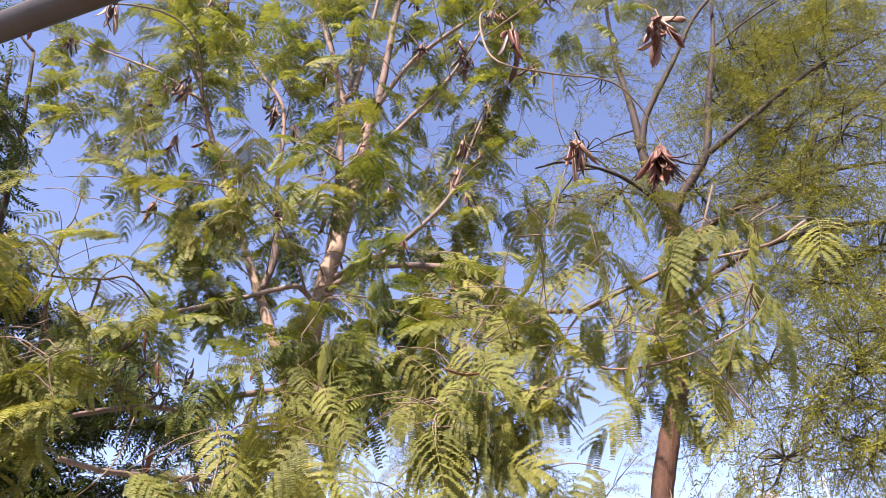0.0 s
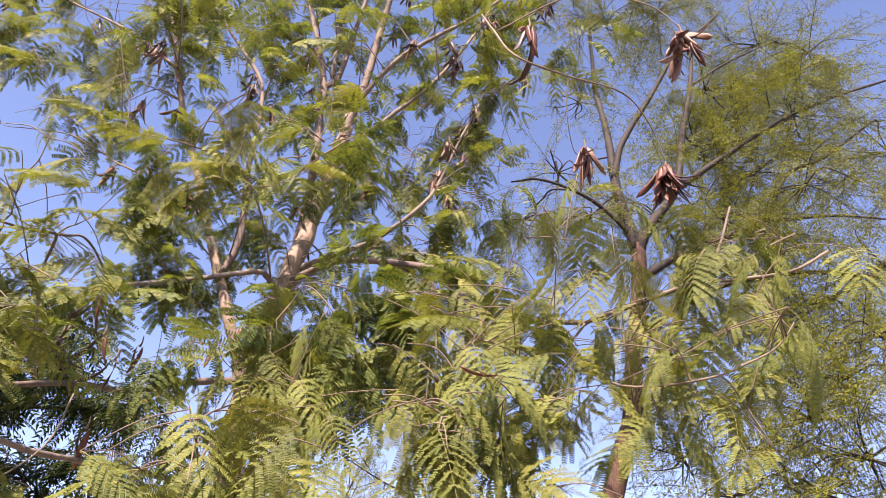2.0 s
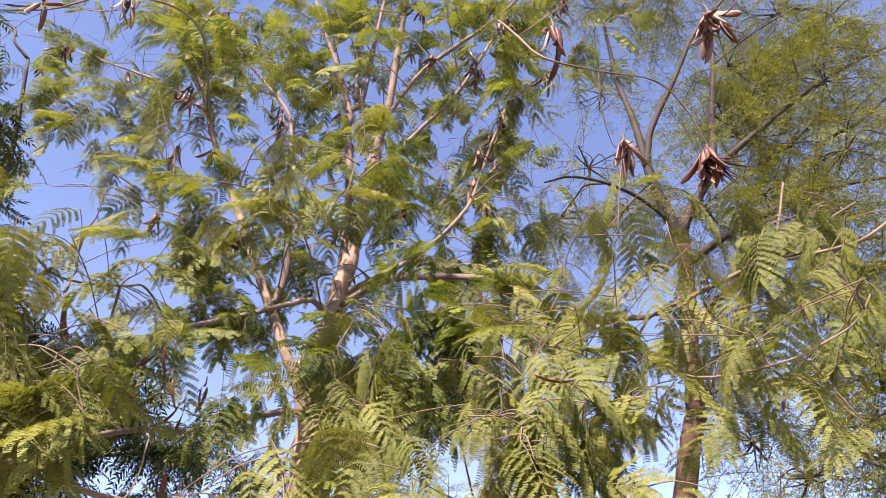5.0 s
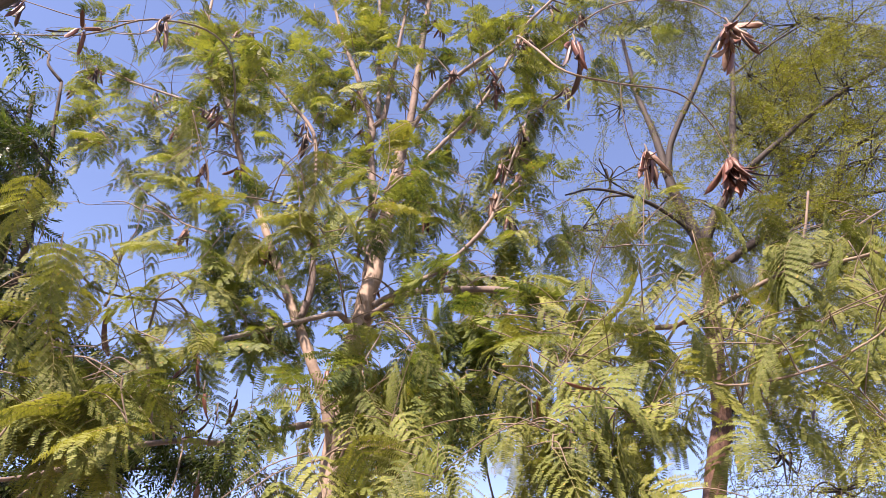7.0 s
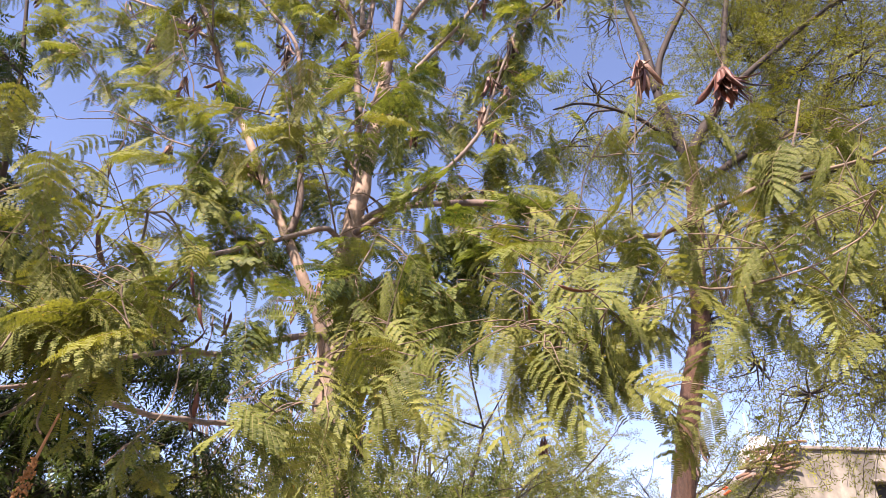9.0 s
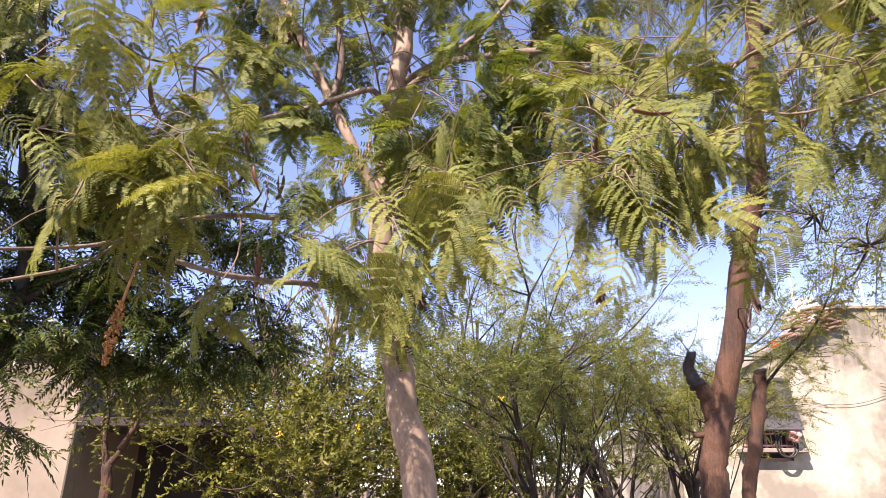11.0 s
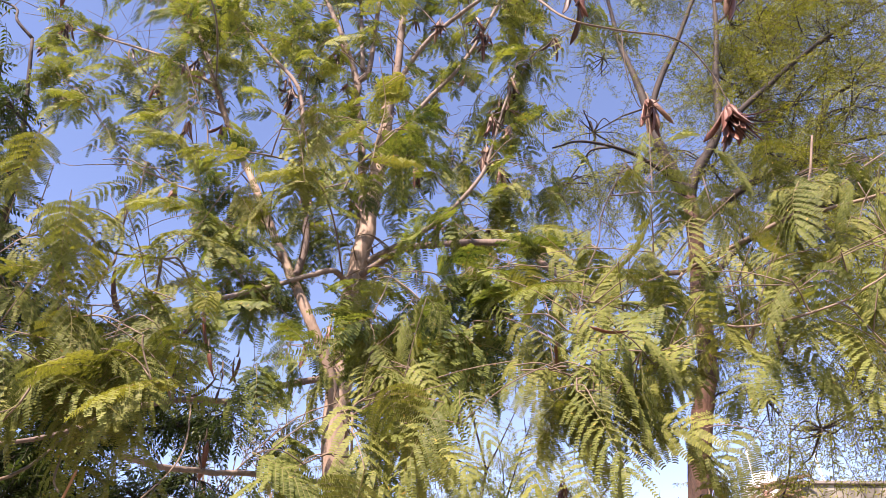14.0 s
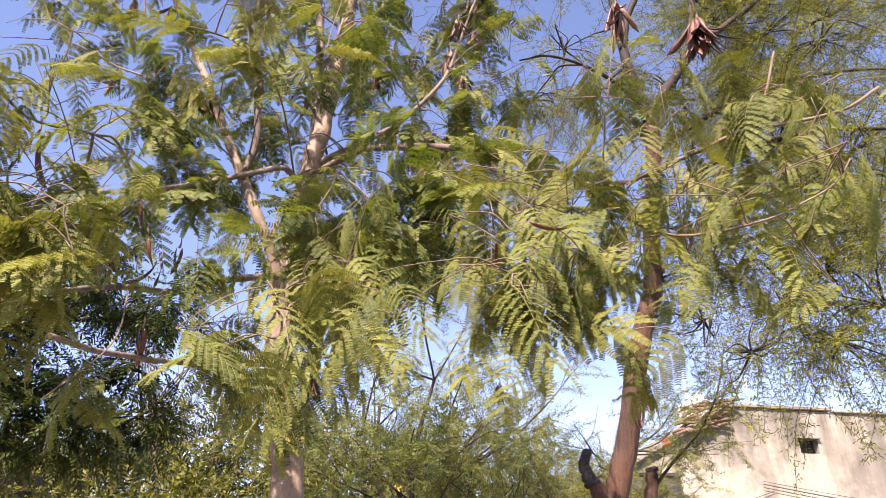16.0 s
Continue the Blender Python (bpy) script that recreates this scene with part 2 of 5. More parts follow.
class Tubes:
    """Collects round, tapered, slightly knobbly tubes in one mesh."""

    def __init__(self):
        self.v, self.f, self.n = [], [], 0

    def add(self, line, r0, r1, sides=6, knob=0.0, power=1.0):
        line = np.asarray(line, float)
        k = len(line)
        tang = np.gradient(line, axis=0)
        side = unit(np.cross(tang[0], (0.31, 0.77, 0.12)))
        rings = []
        for i in range(k):
            t = unit(tang[i])
            side = unit(side - t * (side @ t))
            other = np.cross(t, side)
            u = (i / max(1, k - 1)) ** power
            r = r0 + (r1 - r0) * u
            a = np.arange(sides) * 2 * np.pi / sides
            rr = r * (1 + knob * rng.normal(size=sides)) * (1 + knob * rng.normal())
            rings.append(line[i] + (np.cos(a) * rr)[:, None] * side + (np.sin(a) * rr)[:, None] * other)
        self.v.append(np.vstack(rings))
        b = self.n
        for i in range(k - 1):
            for j in range(sides):
                jj = (j + 1) % sides
                self.f.append((b + i * sides + j, b + i * sides + jj, b + (i + 1) * sides + jj, b + (i + 1) * sides + j))
        self.f.append(tuple(b + (k - 1) * sides + j for j in range(sides)))
        self.f.append(tuple(b + j for j in reversed(range(sides))))
        self.n += k * sides

    def mesh(self, name, mat):
        return mesh_of(name, np.vstack(self.v), self.f, [mat], smooth=True)


class Boxes:
    """Collects bevelled boxes in one mesh."""

    def __init__(self):
        self.bm = bmesh.new()

    def add(self, lo, hi, bevel=0.01, turn=None):
        lo, hi = Vector(lo), Vector(hi)
        m = Matrix.Translation((lo + hi) / 2) @ (turn or Matrix()) @ Matrix.Diagonal((*(hi - lo), 1))
        made = bmesh.ops.create_cube(self.bm, size=1.0, matrix=m)
        if bevel:
            edges = list({e for v in made["verts"] for e in v.link_edges})
            bmesh.ops.bevel(self.bm, geom=edges, offset=bevel, segments=1, affect="EDGES")
        return self

    def mesh(self, name, mat):
        me = bpy.data.meshes.new(name)
        self.bm.to_mesh(me)
        self.bm.free()
        me.materials.append(mat)
        return me


# ---- leaves ----
class Leaf:
    """A template of four-cornered faces: material 0 the blades, 1 the stalks."""

    def __init__(self):
        self.v, self.q, self.m, self.n = [], [], [], 0

    def blade(self, base, along, across, length, width, fat=0.45, bend=0.0):
        along, across = unit(np.asarray(along, float)), np.asarray(across, float)
        across = unit(across - along * (across @ along))
        up = np.cross(along, across)
        self.v += [base, base + along * length * fat + across * width / 2 + up * bend, base + along * length, base + along * length * fat - across * width / 2 + up * bend]
        self.q.append((self.n, self.n + 1, self.n + 2, self.n + 3))
        self.m.append(0)
        self.n += 4

    def oblong(self, base, along, across, length, width):
        """A strap-like leaflet, blunt at both ends."""
        along, across = unit(np.asarray(along, float)), np.asarray(across, float)
        across = unit(across - along * (across @ along))
        tip = base + along * length
        self.v += [base - across * width * 0.36, base + across * width * 0.44, tip + across * width * 0.46, tip - across * width * 0.22]
        self.q.append((self.n, self.n + 1, self.n + 2, self.n + 3))
        self.m.append(0)
        self.n += 4

    def ribbon(self, a, b, r):
        """A very thin side stalk, as one narrow face."""
        side = unit(np.cross(b - a, (0.3, 0.2, 1.0))) * r
        self.v += [a - side, a + side, b + side * 0.5, b - side * 0.5]
        self.q.append((self.n, self.n + 1, self.n + 2, self.n + 3))
        self.m.append(1)
        self.n += 4

    def stalk(self, line, r0, r1):
        line = np.asarray(line, float)
        k = len(line)
        d = unit(line[-1] - line[0])
        a = unit(np.cross(d, (0.2, 0.1, 1.0)))
        b = np.cross(d, a)
        for i in range(k):
            r = r0 + (r1 - r0) * i / (k - 1)
            for w in (0, 2.094, 4.189):
                self.v.append(line[i] + r * (math.cos(w) * a + math.sin(w) * b))
        for i in range(k - 1):
            for j in range(3):
                jj = (j + 1) % 3
                self.q.append((self.n + 3 * i + j, self.n + 3 * i + jj, self.n + 3 * i + 3 + jj, self.n + 3 * i + 3 + j))
                self.m.append(1)
        self.n += 3 * k

    def arrays(self):
        return np.array(self.v), np.array(self.q), np.array(self.m)


def frond(length=0.2, pairs=7, pinna=0.088, leaflets=15, sag=0.25, blade=0.0120, width=0.0046, hang=0.4, seed=0, light=False):
    """A twice-feathered leaf: a stalk, pairs of side stalks, rows of small blades."""
    r = np.random.default_rng(seed)
    L = Leaf()
    u = np.linspace(0, 1, 4 if light else 8)
    twist = r.normal() * 0.15
    line = np.stack([np.sin(u * 2) * length * 0.05 * r.normal(), u * length, -sag * length * u**2], 1)
    L.stalk(line, 0.0016, 0.0007)
    at = lambda s: np.array([np.interp(s, u, line[:, k]) for k in range(3)])  # noqa: E731
    for i in range(pairs):
        s = 0.2 + 0.8 * i / (pairs - 1)
        ahead = unit(at(min(1, s + 0.02)) - at(s - 0.02))
        size = pinna * (0.72 + 0.28 * math.sin(math.pi * min(1, 0.25 + 0.75 * i / pairs))) * r.uniform(0.9, 1.08)
        for side in (-1, 1):
            ang = radians(r.normal(70 - 38 * (i / (pairs - 1)) ** 1.5, 5))
            out = np.array([side, 0.0, 0.0])
            d0 = unit(ahead * math.cos(ang) + out * math.sin(ang) + np.array([0, 0, 0.10 + twist * side + r.normal() * 0.06]))
            droop = hang * r.uniform(0.7, 1.3)
            w = np.linspace(0, 1, 4)
            pl = at(s) + np.outer(w * size, d0) + np.outer(-droop * size * w**2, (0, 0, 1)) + np.outer(0.08 * size * w**2, ahead)
            if light:
                L.ribbon(pl[0], pl[2], 0.0007)
            else:
                L.stalk(pl, 0.0008, 0.0004)
            for j in range(leaflets):
                t = (j + 0.6) / leaflets
                b = np.array([np.interp(t, w, pl[:, k]) for k in range(3)])
                pd = unit(d0 + np.array([0, 0, -2 * droop * t]))
                row = unit(np.cross(pd, (0, 0, 1)))
                up = np.cross(row, pd)
                k = 0.75 + 0.35 * math.sin(math.pi * (0.15 + 0.75 * t))
                for h in (-1, 1):
                    al = row * h + pd * 0.28 + up * r.normal(0.05, 0.14)
                    L.oblong(b, al, pd + up * r.normal(0, 0.16), blade * k, width * k)
    return L.arrays()


def neem_leaf(length=0.24, pairs=6, seed=0):
    r = np.random.default_rng(seed)
    L = Leaf()
    u = np.linspace(0, 1, 6)
    line = np.stack([0.1 * length * r.normal() * u**2, u * length, -0.35 * length * u**2], 1)
    L.stalk(line, 0.0022, 0.001)
    for i in range(pairs + 1):
        s = 0.25 + 0.75 * i / pairs
        b = np.array([np.interp(s, u, line[:, k]) for k in range(3)])
        for side in (-1, 1) if i < pairs else (0,):
            size = 0.056 * (0.75 + 0.3 * math.sin(math.pi * (0.2 + 0.6 * s))) * r.uniform(0.9, 1.1)
            d = unit(np.array([side * 1.0, 0.55 if side else 1.0, -0.35 + r.normal() * 0.12]))
            acr = np.array([-d[1], d[0], 0.15 * r.normal()])
            L.blade(b, d, acr, size * 0.62, 0.019, 0.6, 0.002)
            L.blade(b + d * size * 0.28, d + np.array([0, 0.32, -0.25]), acr, size * 0.78, 0.015, 0.35, 0.002)
    return L.arrays()


def fine_spray(length=0.55, leaves=22, seed=0, pinna=0.05, width=0.0065):
    """A thin hanging twig with small two-forked leaves, each fork a narrow feather."""
    r = np.random.default_rng(seed)
    L = Leaf()
    u = np.linspace(0, 1, 5)
    zig = np.cumsum(r.normal(size=5)) * 0.010
    line = np.stack([zig, u * length, -0.30 * length * u**2 + np.cumsum(r.normal(size=5)) * 0.007], 1)
    L.stalk(line, 0.0026, 0.0011)
    for i in range(leaves):
        s = 0.08 + 0.92 * (i + r.uniform(-0.3, 0.3)) / leaves
        b = np.array([np.interp(s, u, line[:, k]) for k in range(3)])
        side = 1 if i % 2 else -1
        for fork in (-0.4, 0.4):
            d = unit(np.array([side * 0.9 + r.normal() * 0.3, 0.65 + fork, -0.3 + r.normal() * 0.35]))
            row = unit(np.cross(d, (0.1, 0.1, 1)) + r.normal(size=3) * 0.4)
            n = pinna * r.uniform(0.7, 1.25)
            for j in range(4):
                out = row * (1 if j % 2 else -1) * r.uniform(0.25, 0.75)
                L.blade(b + d * n * (0.06 + 0.22 * j), d * 0.75 + out + r.normal(size=3) * 0.2, np.cross(d, row) * r.normal() * 0.4 + row, n * 0.40, width, 0.5)
    return L.arrays()


def bush_spray(seed=0, length=0.46, count=32, blade=0.054, width=0.024):
    r = np.random.default_rng(seed)
    L = Leaf()
    u = np.linspace(0, 1, 5)
    line = np.stack([np.cumsum(r.normal(size=5)) * 0.012, u * length, -0.2 * length * u**2], 1)
    L.ribbon(line[0], line[2], 0.002)
    L.ribbon(line[2], line[4], 0.0015)
    for i in range(count):
        s = 0.1 + 0.9 * i / count
        b = np.array([np.interp(s, u, line[:, k]) for k in range(3)])
        d = unit(np.array([(1 if i % 2 else -1) * 0.9, 0.7 * r.uniform(0.3, 1.4), r.normal() * 0.5]))
        L.blade(b, d, np.cross(d, r.normal(size=3)), blade * r.uniform(0.7, 1.3), width * r.uniform(0.8, 1.2), 0.5, 0.003)
    return L.arrays()


def turn_to(direction, up, roll=0.0):
    """Axes that lay a leaf's stalk along direction, its upper side towards up."""
    y = unit(np.asarray(direction, float))
    x = unit(np.cross(y, up))
    z = np.cross(x, y)
    c, s = math.cos(roll), math.sin(roll)
    return np.stack([c * x + s * z, y, c * z - s * x], 1)


def scatter(name, templates, places, mats, parent, label="", kind="stuff"):
    """Joins many leaves into one mesh. places: (template, axes, spot, size)."""
    vs, qs, ms, n = [], [], [], 0
    for k, axes, spot, size in places:
        v, q, m = templates[k]
        vs.append(v @ axes.T * size + spot)
        qs.append(q + n)
        ms.append(m)
        n += len(v)
    me = quads_mesh(name, np.vstack(vs), np.vstack(qs), mats, np.concatenate(ms))
    return part(name, me, parent, label, kind)


class Grove:
    """The limbs of one tree and the twigs that reach from them to the leaf clumps."""

    def __init__(self):
        self.spots, self.radii, self.twigs = [], [], Tubes()

    def limb(self, root, name, points, r0, r1, mat, sides=10, knob=0.035, label="", steps=7):
        line = spline(points, steps)
        wob = np.cumsum(rng.normal(size=line.shape), axis=0)
        line = line + (wob - np.linspace(0, 1, len(line))[:, None] * wob[-1]) * r1 * 0.12
        t = Tubes()
        t.add(line, r0, r1, sides, knob)
        self.spots += list(line)
        self.radii += list(np.linspace(r0, r1, len(line)))
        return part(name, t.mesh(name, mat), root, label)

    def reach(self, goal, r0=0.006, r1=0.002, sag=0.06, keep=True, straight=False):
        """A twig from the nearest limb to goal; returns its line."""
        p = np.array(self.spots)
        goal = np.asarray(goal, float)
        d = np.linalg.norm(p - goal, axis=1) + 0.9 * np.maximum(0, p[:, 2] - goal[2])
        a = p[np.argmin(d)]
        far = np.linalg.norm(goal - a)
        mid = (a + goal) / 2 + np.array([0, 0, sag * far * 2]) + rng.normal(size=3) * 0.07 * far
        q = a + (mid - a) * 0.5 + rng.normal(size=3) * 0.03 * far
        line = spline([a, q, mid, goal], 5)
        self.twigs.add(line, r0, r1, 5, 0.05)
        if keep:
            self.spots += list(line[4:])
            self.radii += [r1] * len(line[4:])
        return line


def clump_fronds(grove, clumps, kinds, per, out, size=(0.85, 1.15), lean=0.5, spread=0.8, twig=(0.005, 0.0018), subs=4, droop=-0.12):
    """Fills clumps (x, y, z, radius): twigs fork from the centre, leaves stand round the twigs' ends."""
    for x, y, z, r in clumps:
        c = np.array((x, y, z))
        grove.reach(c, *twig)
        n = max(3, int(round(per * rng.uniform(0.75, 1.25))))
        ends = []
        for _ in range(subs):
            e = c + rng.normal(size=3) * (0.62, 0.62, 0.5) * r * spread
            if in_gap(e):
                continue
            grove.twigs.add(spline([c, c + (e - c) * 0.35 + rng.normal(size=3) * 0.12 * r, (c + e) / 2 + np.array([0, 0, 0.12 * r]) + rng.normal(size=3) * 0.1 * r, e], 3), twig[1], 0.0012, 4)
            ends.append((c, e))
        for _ in range(n if ends else 0):
            a, b = ends[rng.integers(len(ends))]
            u = rng.uniform(0.15, 1.0)
            spot = a + (b - a) * u
            az = rng.uniform(0, 2 * math.pi)
            ahead = unit(b - a)
            d = np.array([math.cos(az), math.sin(az), rng.normal(droop, 0.28)]) + 0.7 * ahead
            up = np.array([0, 0, 1.0]) + rng.normal(size=3) * lean * 0.6
            out.append((rng.integers(len(kinds)), turn_to(d, up, rng.normal() * 0.2), spot, rng.uniform(*size)))


def hub_fronds(grove, clumps, kinds, per, out, size=(0.42, 0.76), length=0.21, flat=False):
    """Near leaves: a few round each place, every one on a thin twig of its own, turned to the light."""
    for x, y, z, r in clumps:
        c = np.array((x, y, z))
        n = max(1, int(round(per * rng.uniform(0.7, 1.3))))
        first = None
        az0 = rng.uniform(0, 2 * math.pi)
        for k in range(n):
            az = az0 + 2.4 * k + rng.normal() * 0.5
            d = unit(np.array([math.cos(az), 0.85 * math.sin(az) - 0.1, rng.normal(-0.12 if flat else -0.48, 0.28)]))
            s = rng.uniform(*size)
            mid = c + rng.normal(size=3) * r * 0.75
            base = mid - d * length * s * 0.55 + np.array([0, 0, 0.1 * length * s])
            if first is None:
                first = grove.reach(base, 0.0022, 0.0013, 0.04)
            else:
                a = first[rng.integers(len(first) // 2, len(first))]
                grove.twigs.add(spline([a, (a + base) / 2 + np.array([0, 0, 0.015]), base], 3), 0.0014, 0.001, 4)
            up = np.array([-0.15, -0.35, 1.0] if flat else [-0.3, -0.7, 0.85]) + rng.normal(size=3) * 0.3
            out.append((rng.integers(len(kinds)), turn_to(d, up, rng.normal() * 0.25), base, s))


def dress(grove, line, every, kinds, out, reach=(0.22, 0.6), leaves=7, size=(0.45, 0.8), flat=0.35, droop=-0.25):
    """Leafy branchlets that leave a limb all along it, each with a row of leaves."""
    line = np.asarray(line)
    gap = np.linalg.norm(np.diff(line, axis=0), axis=1)
    run = np.concatenate([[0], np.cumsum(gap)])
    for s in np.arange(every * rng.uniform(0.2, 1), run[-1], every):
        a = np.array([np.interp(s + rng.normal() * 0.03, run, line[:, k]) for k in range(3)])
        az = rng.uniform(0, 2 * math.pi)
        d = unit(np.array([math.cos(az), 0.75 * math.sin(az) - 0.1, rng.normal(0.25, flat)]))
        n = rng.uniform(*reach)
        e = a + d * n + np.array([0, 0, -0.18 * n])
        twig = spline([a, a + d * n * 0.5 + rng.normal(size=3) * 0.05 * n + np.array([0, 0, 0.05 * n]), e], 5)
        grove.twigs.add(twig, 0.0042, 0.0013, 4)
        count = max(3, int(leaves * n / 0.4 * rng.uniform(0.8, 1.2)))
        for i in range(count):
            u = 0.22 + 0.78 * (i + 0.5) / count
            spot = np.array([np.interp(u * (len(twig) - 1), np.arange(len(twig)), twig[:, k]) for k in range(3)])
            side = unit(np.cross(d, (0, 0, 1.0))) * (1 if i % 2 else -1)
            q = side * rng.uniform(0.4, 1.0) + d * rng.uniform(0.4, 1.1) + np.array([0, 0, rng.normal(droop, 0.22)])
            up = np.array([-0.1, -0.25, 1.0]) + rng.normal(size=3) * 0.35
            out.append((rng.integers(len(kinds)), turn_to(q, up, rng.normal() * 0.2), spot, rng.uniform(*size)))


# ---- ground and distance ----
tagged(new("ground", mesh_of("ground", [(-600, -600, 0), (600, -600, 0), (600, 900, 0), (-600, 900, 0)], [(0, 1, 2, 3)], [M_SOIL])), "dry bare brown soil under the trees", "ground", kind="structure")


def hill():
    v, f, n = [], [], 60
    for i in range(n + 1):
        x = -400 + 800 * i / n
        h = 3.2 + 2.2 * noise.noise((x * 0.013, 3.0, 0)) + 1.0 * noise.noise((x * 0.06, 9.0, 0))
        v += [(x, 240, -0.5), (x, 250, h), (x, 300, h * 1.2)]
    for i in range(n):
        for k in (0, 1):
            f.append((3 * i + k, 3 * i + 3 + k, 3 * i + 4 + k, 3 * i + 1 + k))
    return tagged(new("backdrop", mesh_of("backdrop", v, f, [M_FAR])), "low hazy hill far behind the trees", "hill", kind="structure")


hill()

# ---- buildings ----
def house_right():
    """Plastered house: a street wall whose top slopes down over the lean-to, window with sheet awning, vent, tank."""
    root = thing("house", (9, 15, 0), "stained cream plaster house with sloping tiled roof edge", "house")
    inv = Matrix.Translation((-9, -15, 0))

    def put(name, me, label="", parent=None):
        ob = part(name, me, parent or root, label)
        if parent is None:
            ob.matrix_basis = inv
        return ob

    y0, y1 = 12.9, 13.15
    outline = [(3.6, 0), (15.5, 0), (15.5, 4.78), (9.2, 4.82), (7.05, 4.84), (3.6, 2.95)]
    hole = [(4.78, 2.05), (5.62, 2.05), (5.62, 3.02), (4.78, 3.02)]
    vent = [(8.36, 3.98), (8.76, 3.98), (8.76, 4.26), (8.36, 4.26)]
    bm = bmesh.new()
    loops = []
    for ring in (outline, hole, vent):
        vs = [bm.verts.new((x, y0, z)) for x, z in ring]
        loops += [bm.edges.new((vs[k], vs[(k + 1) % len(vs)])) for k in range(len(vs))]
    faces = bmesh.ops.triangle_fill(bm, use_beauty=True, edges=loops, normal=(0, -1, 0))
    made = [g for g in faces["geom"] if isinstance(g, bmesh.types.BMFace)]
    ext = bmesh.ops.extrude_face_region(bm, geom=made)
    bmesh.ops.translate(bm, vec=(0, y1 - y0, 0), verts=[g for g in ext["geom"] if isinstance(g, bmesh.types.BMVert)])
    bmesh.ops.recalc_face_normals(bm, faces=bm.faces)
    me = bpy.data.meshes.new("front_wall")
    bm.to_mesh(me)
    bm.free()
    me.materials.append(M_PLASTER)
    put("front_wall", me, "cream plaster wall with dark rain streaks")
    put("back_wall", Boxes().add((3.6, 18.8, 0), (15.5, 19.0, 2.9), 0).add((3.6, 13.15, 0), (3.8, 18.8, 2.9), 0).add((15.3, 13.15, 0), (15.5, 18.8, 4.7), 0).mesh("back_wall", M_PLASTER))
    put("roof", Boxes().add((7.05, 13.15, 4.45), (15.3, 18.8, 4.6), 0.01).mesh("roof", M_CONCRETE))
    coping = Boxes()
    coping.add((7.0, 12.84, 4.84), (9.2, 13.22, 4.91), 0.015)
    coping.add((9.25, 12.85, 4.81), (15.5, 13.2, 4.86), 0.015)
    put("coping", coping.mesh("coping", M_CONCRETE), "pale worn concrete coping")
    slope = Boxes()
    ang = math.atan2(4.84 - 2.95, 7.05 - 3.6)
    slope.add((3.2, 12.78, 3.87), (7.3, 15.6, 3.95), 0.01, Matrix.Rotation(-ang, 4, "Y"))
    put("lean_to_roof", slope.mesh("lean_to_roof", M_CONCRETE), "sloping grey concrete slab")
    r = random.Random(4)
    shape = Tubes()
    line = [(0.24 * math.sin(a) - 0, 0, 0.05 * math.cos(a)) for a in np.linspace(-1, 1, 7)]
    shape.add(line, 0.035, 0.028, 6, 0.06)
    tile = shape.mesh("roof_tile", M_TILE)
    for row in range(6):
        for k in range(5):
            x = 5.86 + 0.19 * k + 0.06 * row + r.uniform(-0.08, 0.08)
            z = 4.22 + 0.085 * row + (x - 5.9) * 0.24 + r.uniform(-0.015, 0.015)
            if z > 5.0:
                continue
            ob = part("roof_tile", tile, root)
            ob.matrix_basis = inv @ pose(x, 12.80 + r.uniform(-0.07, 0.05), z, r.uniform(-12, 12), r.uniform(-34, 2), r.uniform(-25, 25))
    # window: frame, bars, awning, hose
    win = put("window", Boxes().add((4.78, 12.98, 2.05), (5.62, 13.02, 2.10), 0).add((4.78, 12.98, 2.97), (5.62, 13.02, 3.02), 0).add((4.78, 12.98, 2.10), (4.83, 13.02, 2.97), 0).add((5.57, 12.98, 2.10), (5.62, 13.02, 2.97), 0).add((5.18, 12.98, 2.10), (5.22, 13.02, 2.97), 0).mesh("window", M_PINK), "window with faded pink frame")
    part("pane", Boxes().add((4.83, 13.0, 2.1), (5.57, 13.012, 2.97), 0).mesh("pane", M_DARK), win, "dark pane")
    for z in (2.3, 2.5):
        t = Tubes()
        t.add([(4.66, 12.72, z), (5.62, 12.72, z)], 0.018, 0.018, 6)
        part("rail", t.mesh("rail", M_PINK), win, "pink painted rail")
    for k in range(12):
        t = Tubes()
        t.add([(4.68 + 0.085 * k, 12.72, 2.26), (4.68 + 0.085 * k, 12.72, 2.54)], 0.009, 0.009, 5)
        part("bar", t.mesh("bar", M_PINK), win)
    part("sill", Boxes().add((4.62, 12.66, 2.18), (5.80, 12.9, 2.25), 0.01).mesh("sill", M_CONCRETE), win, "concrete ledge")
    put("awning", Boxes().add((4.66, 12.66, 2.52), (5.70, 12.69, 3.50), 0.006, Matrix.Rotation(radians(-20), 4, "X")).add((4.70, 12.76, 3.44), (5.68, 12.9, 3.50), 0.01).mesh("awning", M_SLATE), "grey sheet awning over the window")
    t = Tubes()
    t.add([(5.36 + 0.15 * math.cos(a) + 0.008 * a, 12.66, 2.30 + 0.20 * math.sin(a)) for a in np.linspace(0, 14, 60)], 0.018, 0.018, 6)
    put("hose", t.mesh("hose", M_RUBBER), "coiled dark garden hose")
    cloth = bmesh.new()
    bmesh.ops.create_icosphere(cloth, subdivisions=3, radius=0.12)
    for v in cloth.verts:
        v.co *= 1 + 0.5 * noise.noise(v.co * 14)
        v.co += Vector((5.56, 12.62, 2.48))
    me = bpy.data.meshes.new("rag")
    cloth.to_mesh(me)
    cloth.free()
    me.materials.append(M_PINK)
    put("rag", me, "crumpled pink cloth on the rail")
    put("vent", Boxes().add((8.36, 13.06, 3.98), (8.76, 13.12, 4.26), 0).mesh("vent", M_DARK), "square vent opening filled with a shade colour")
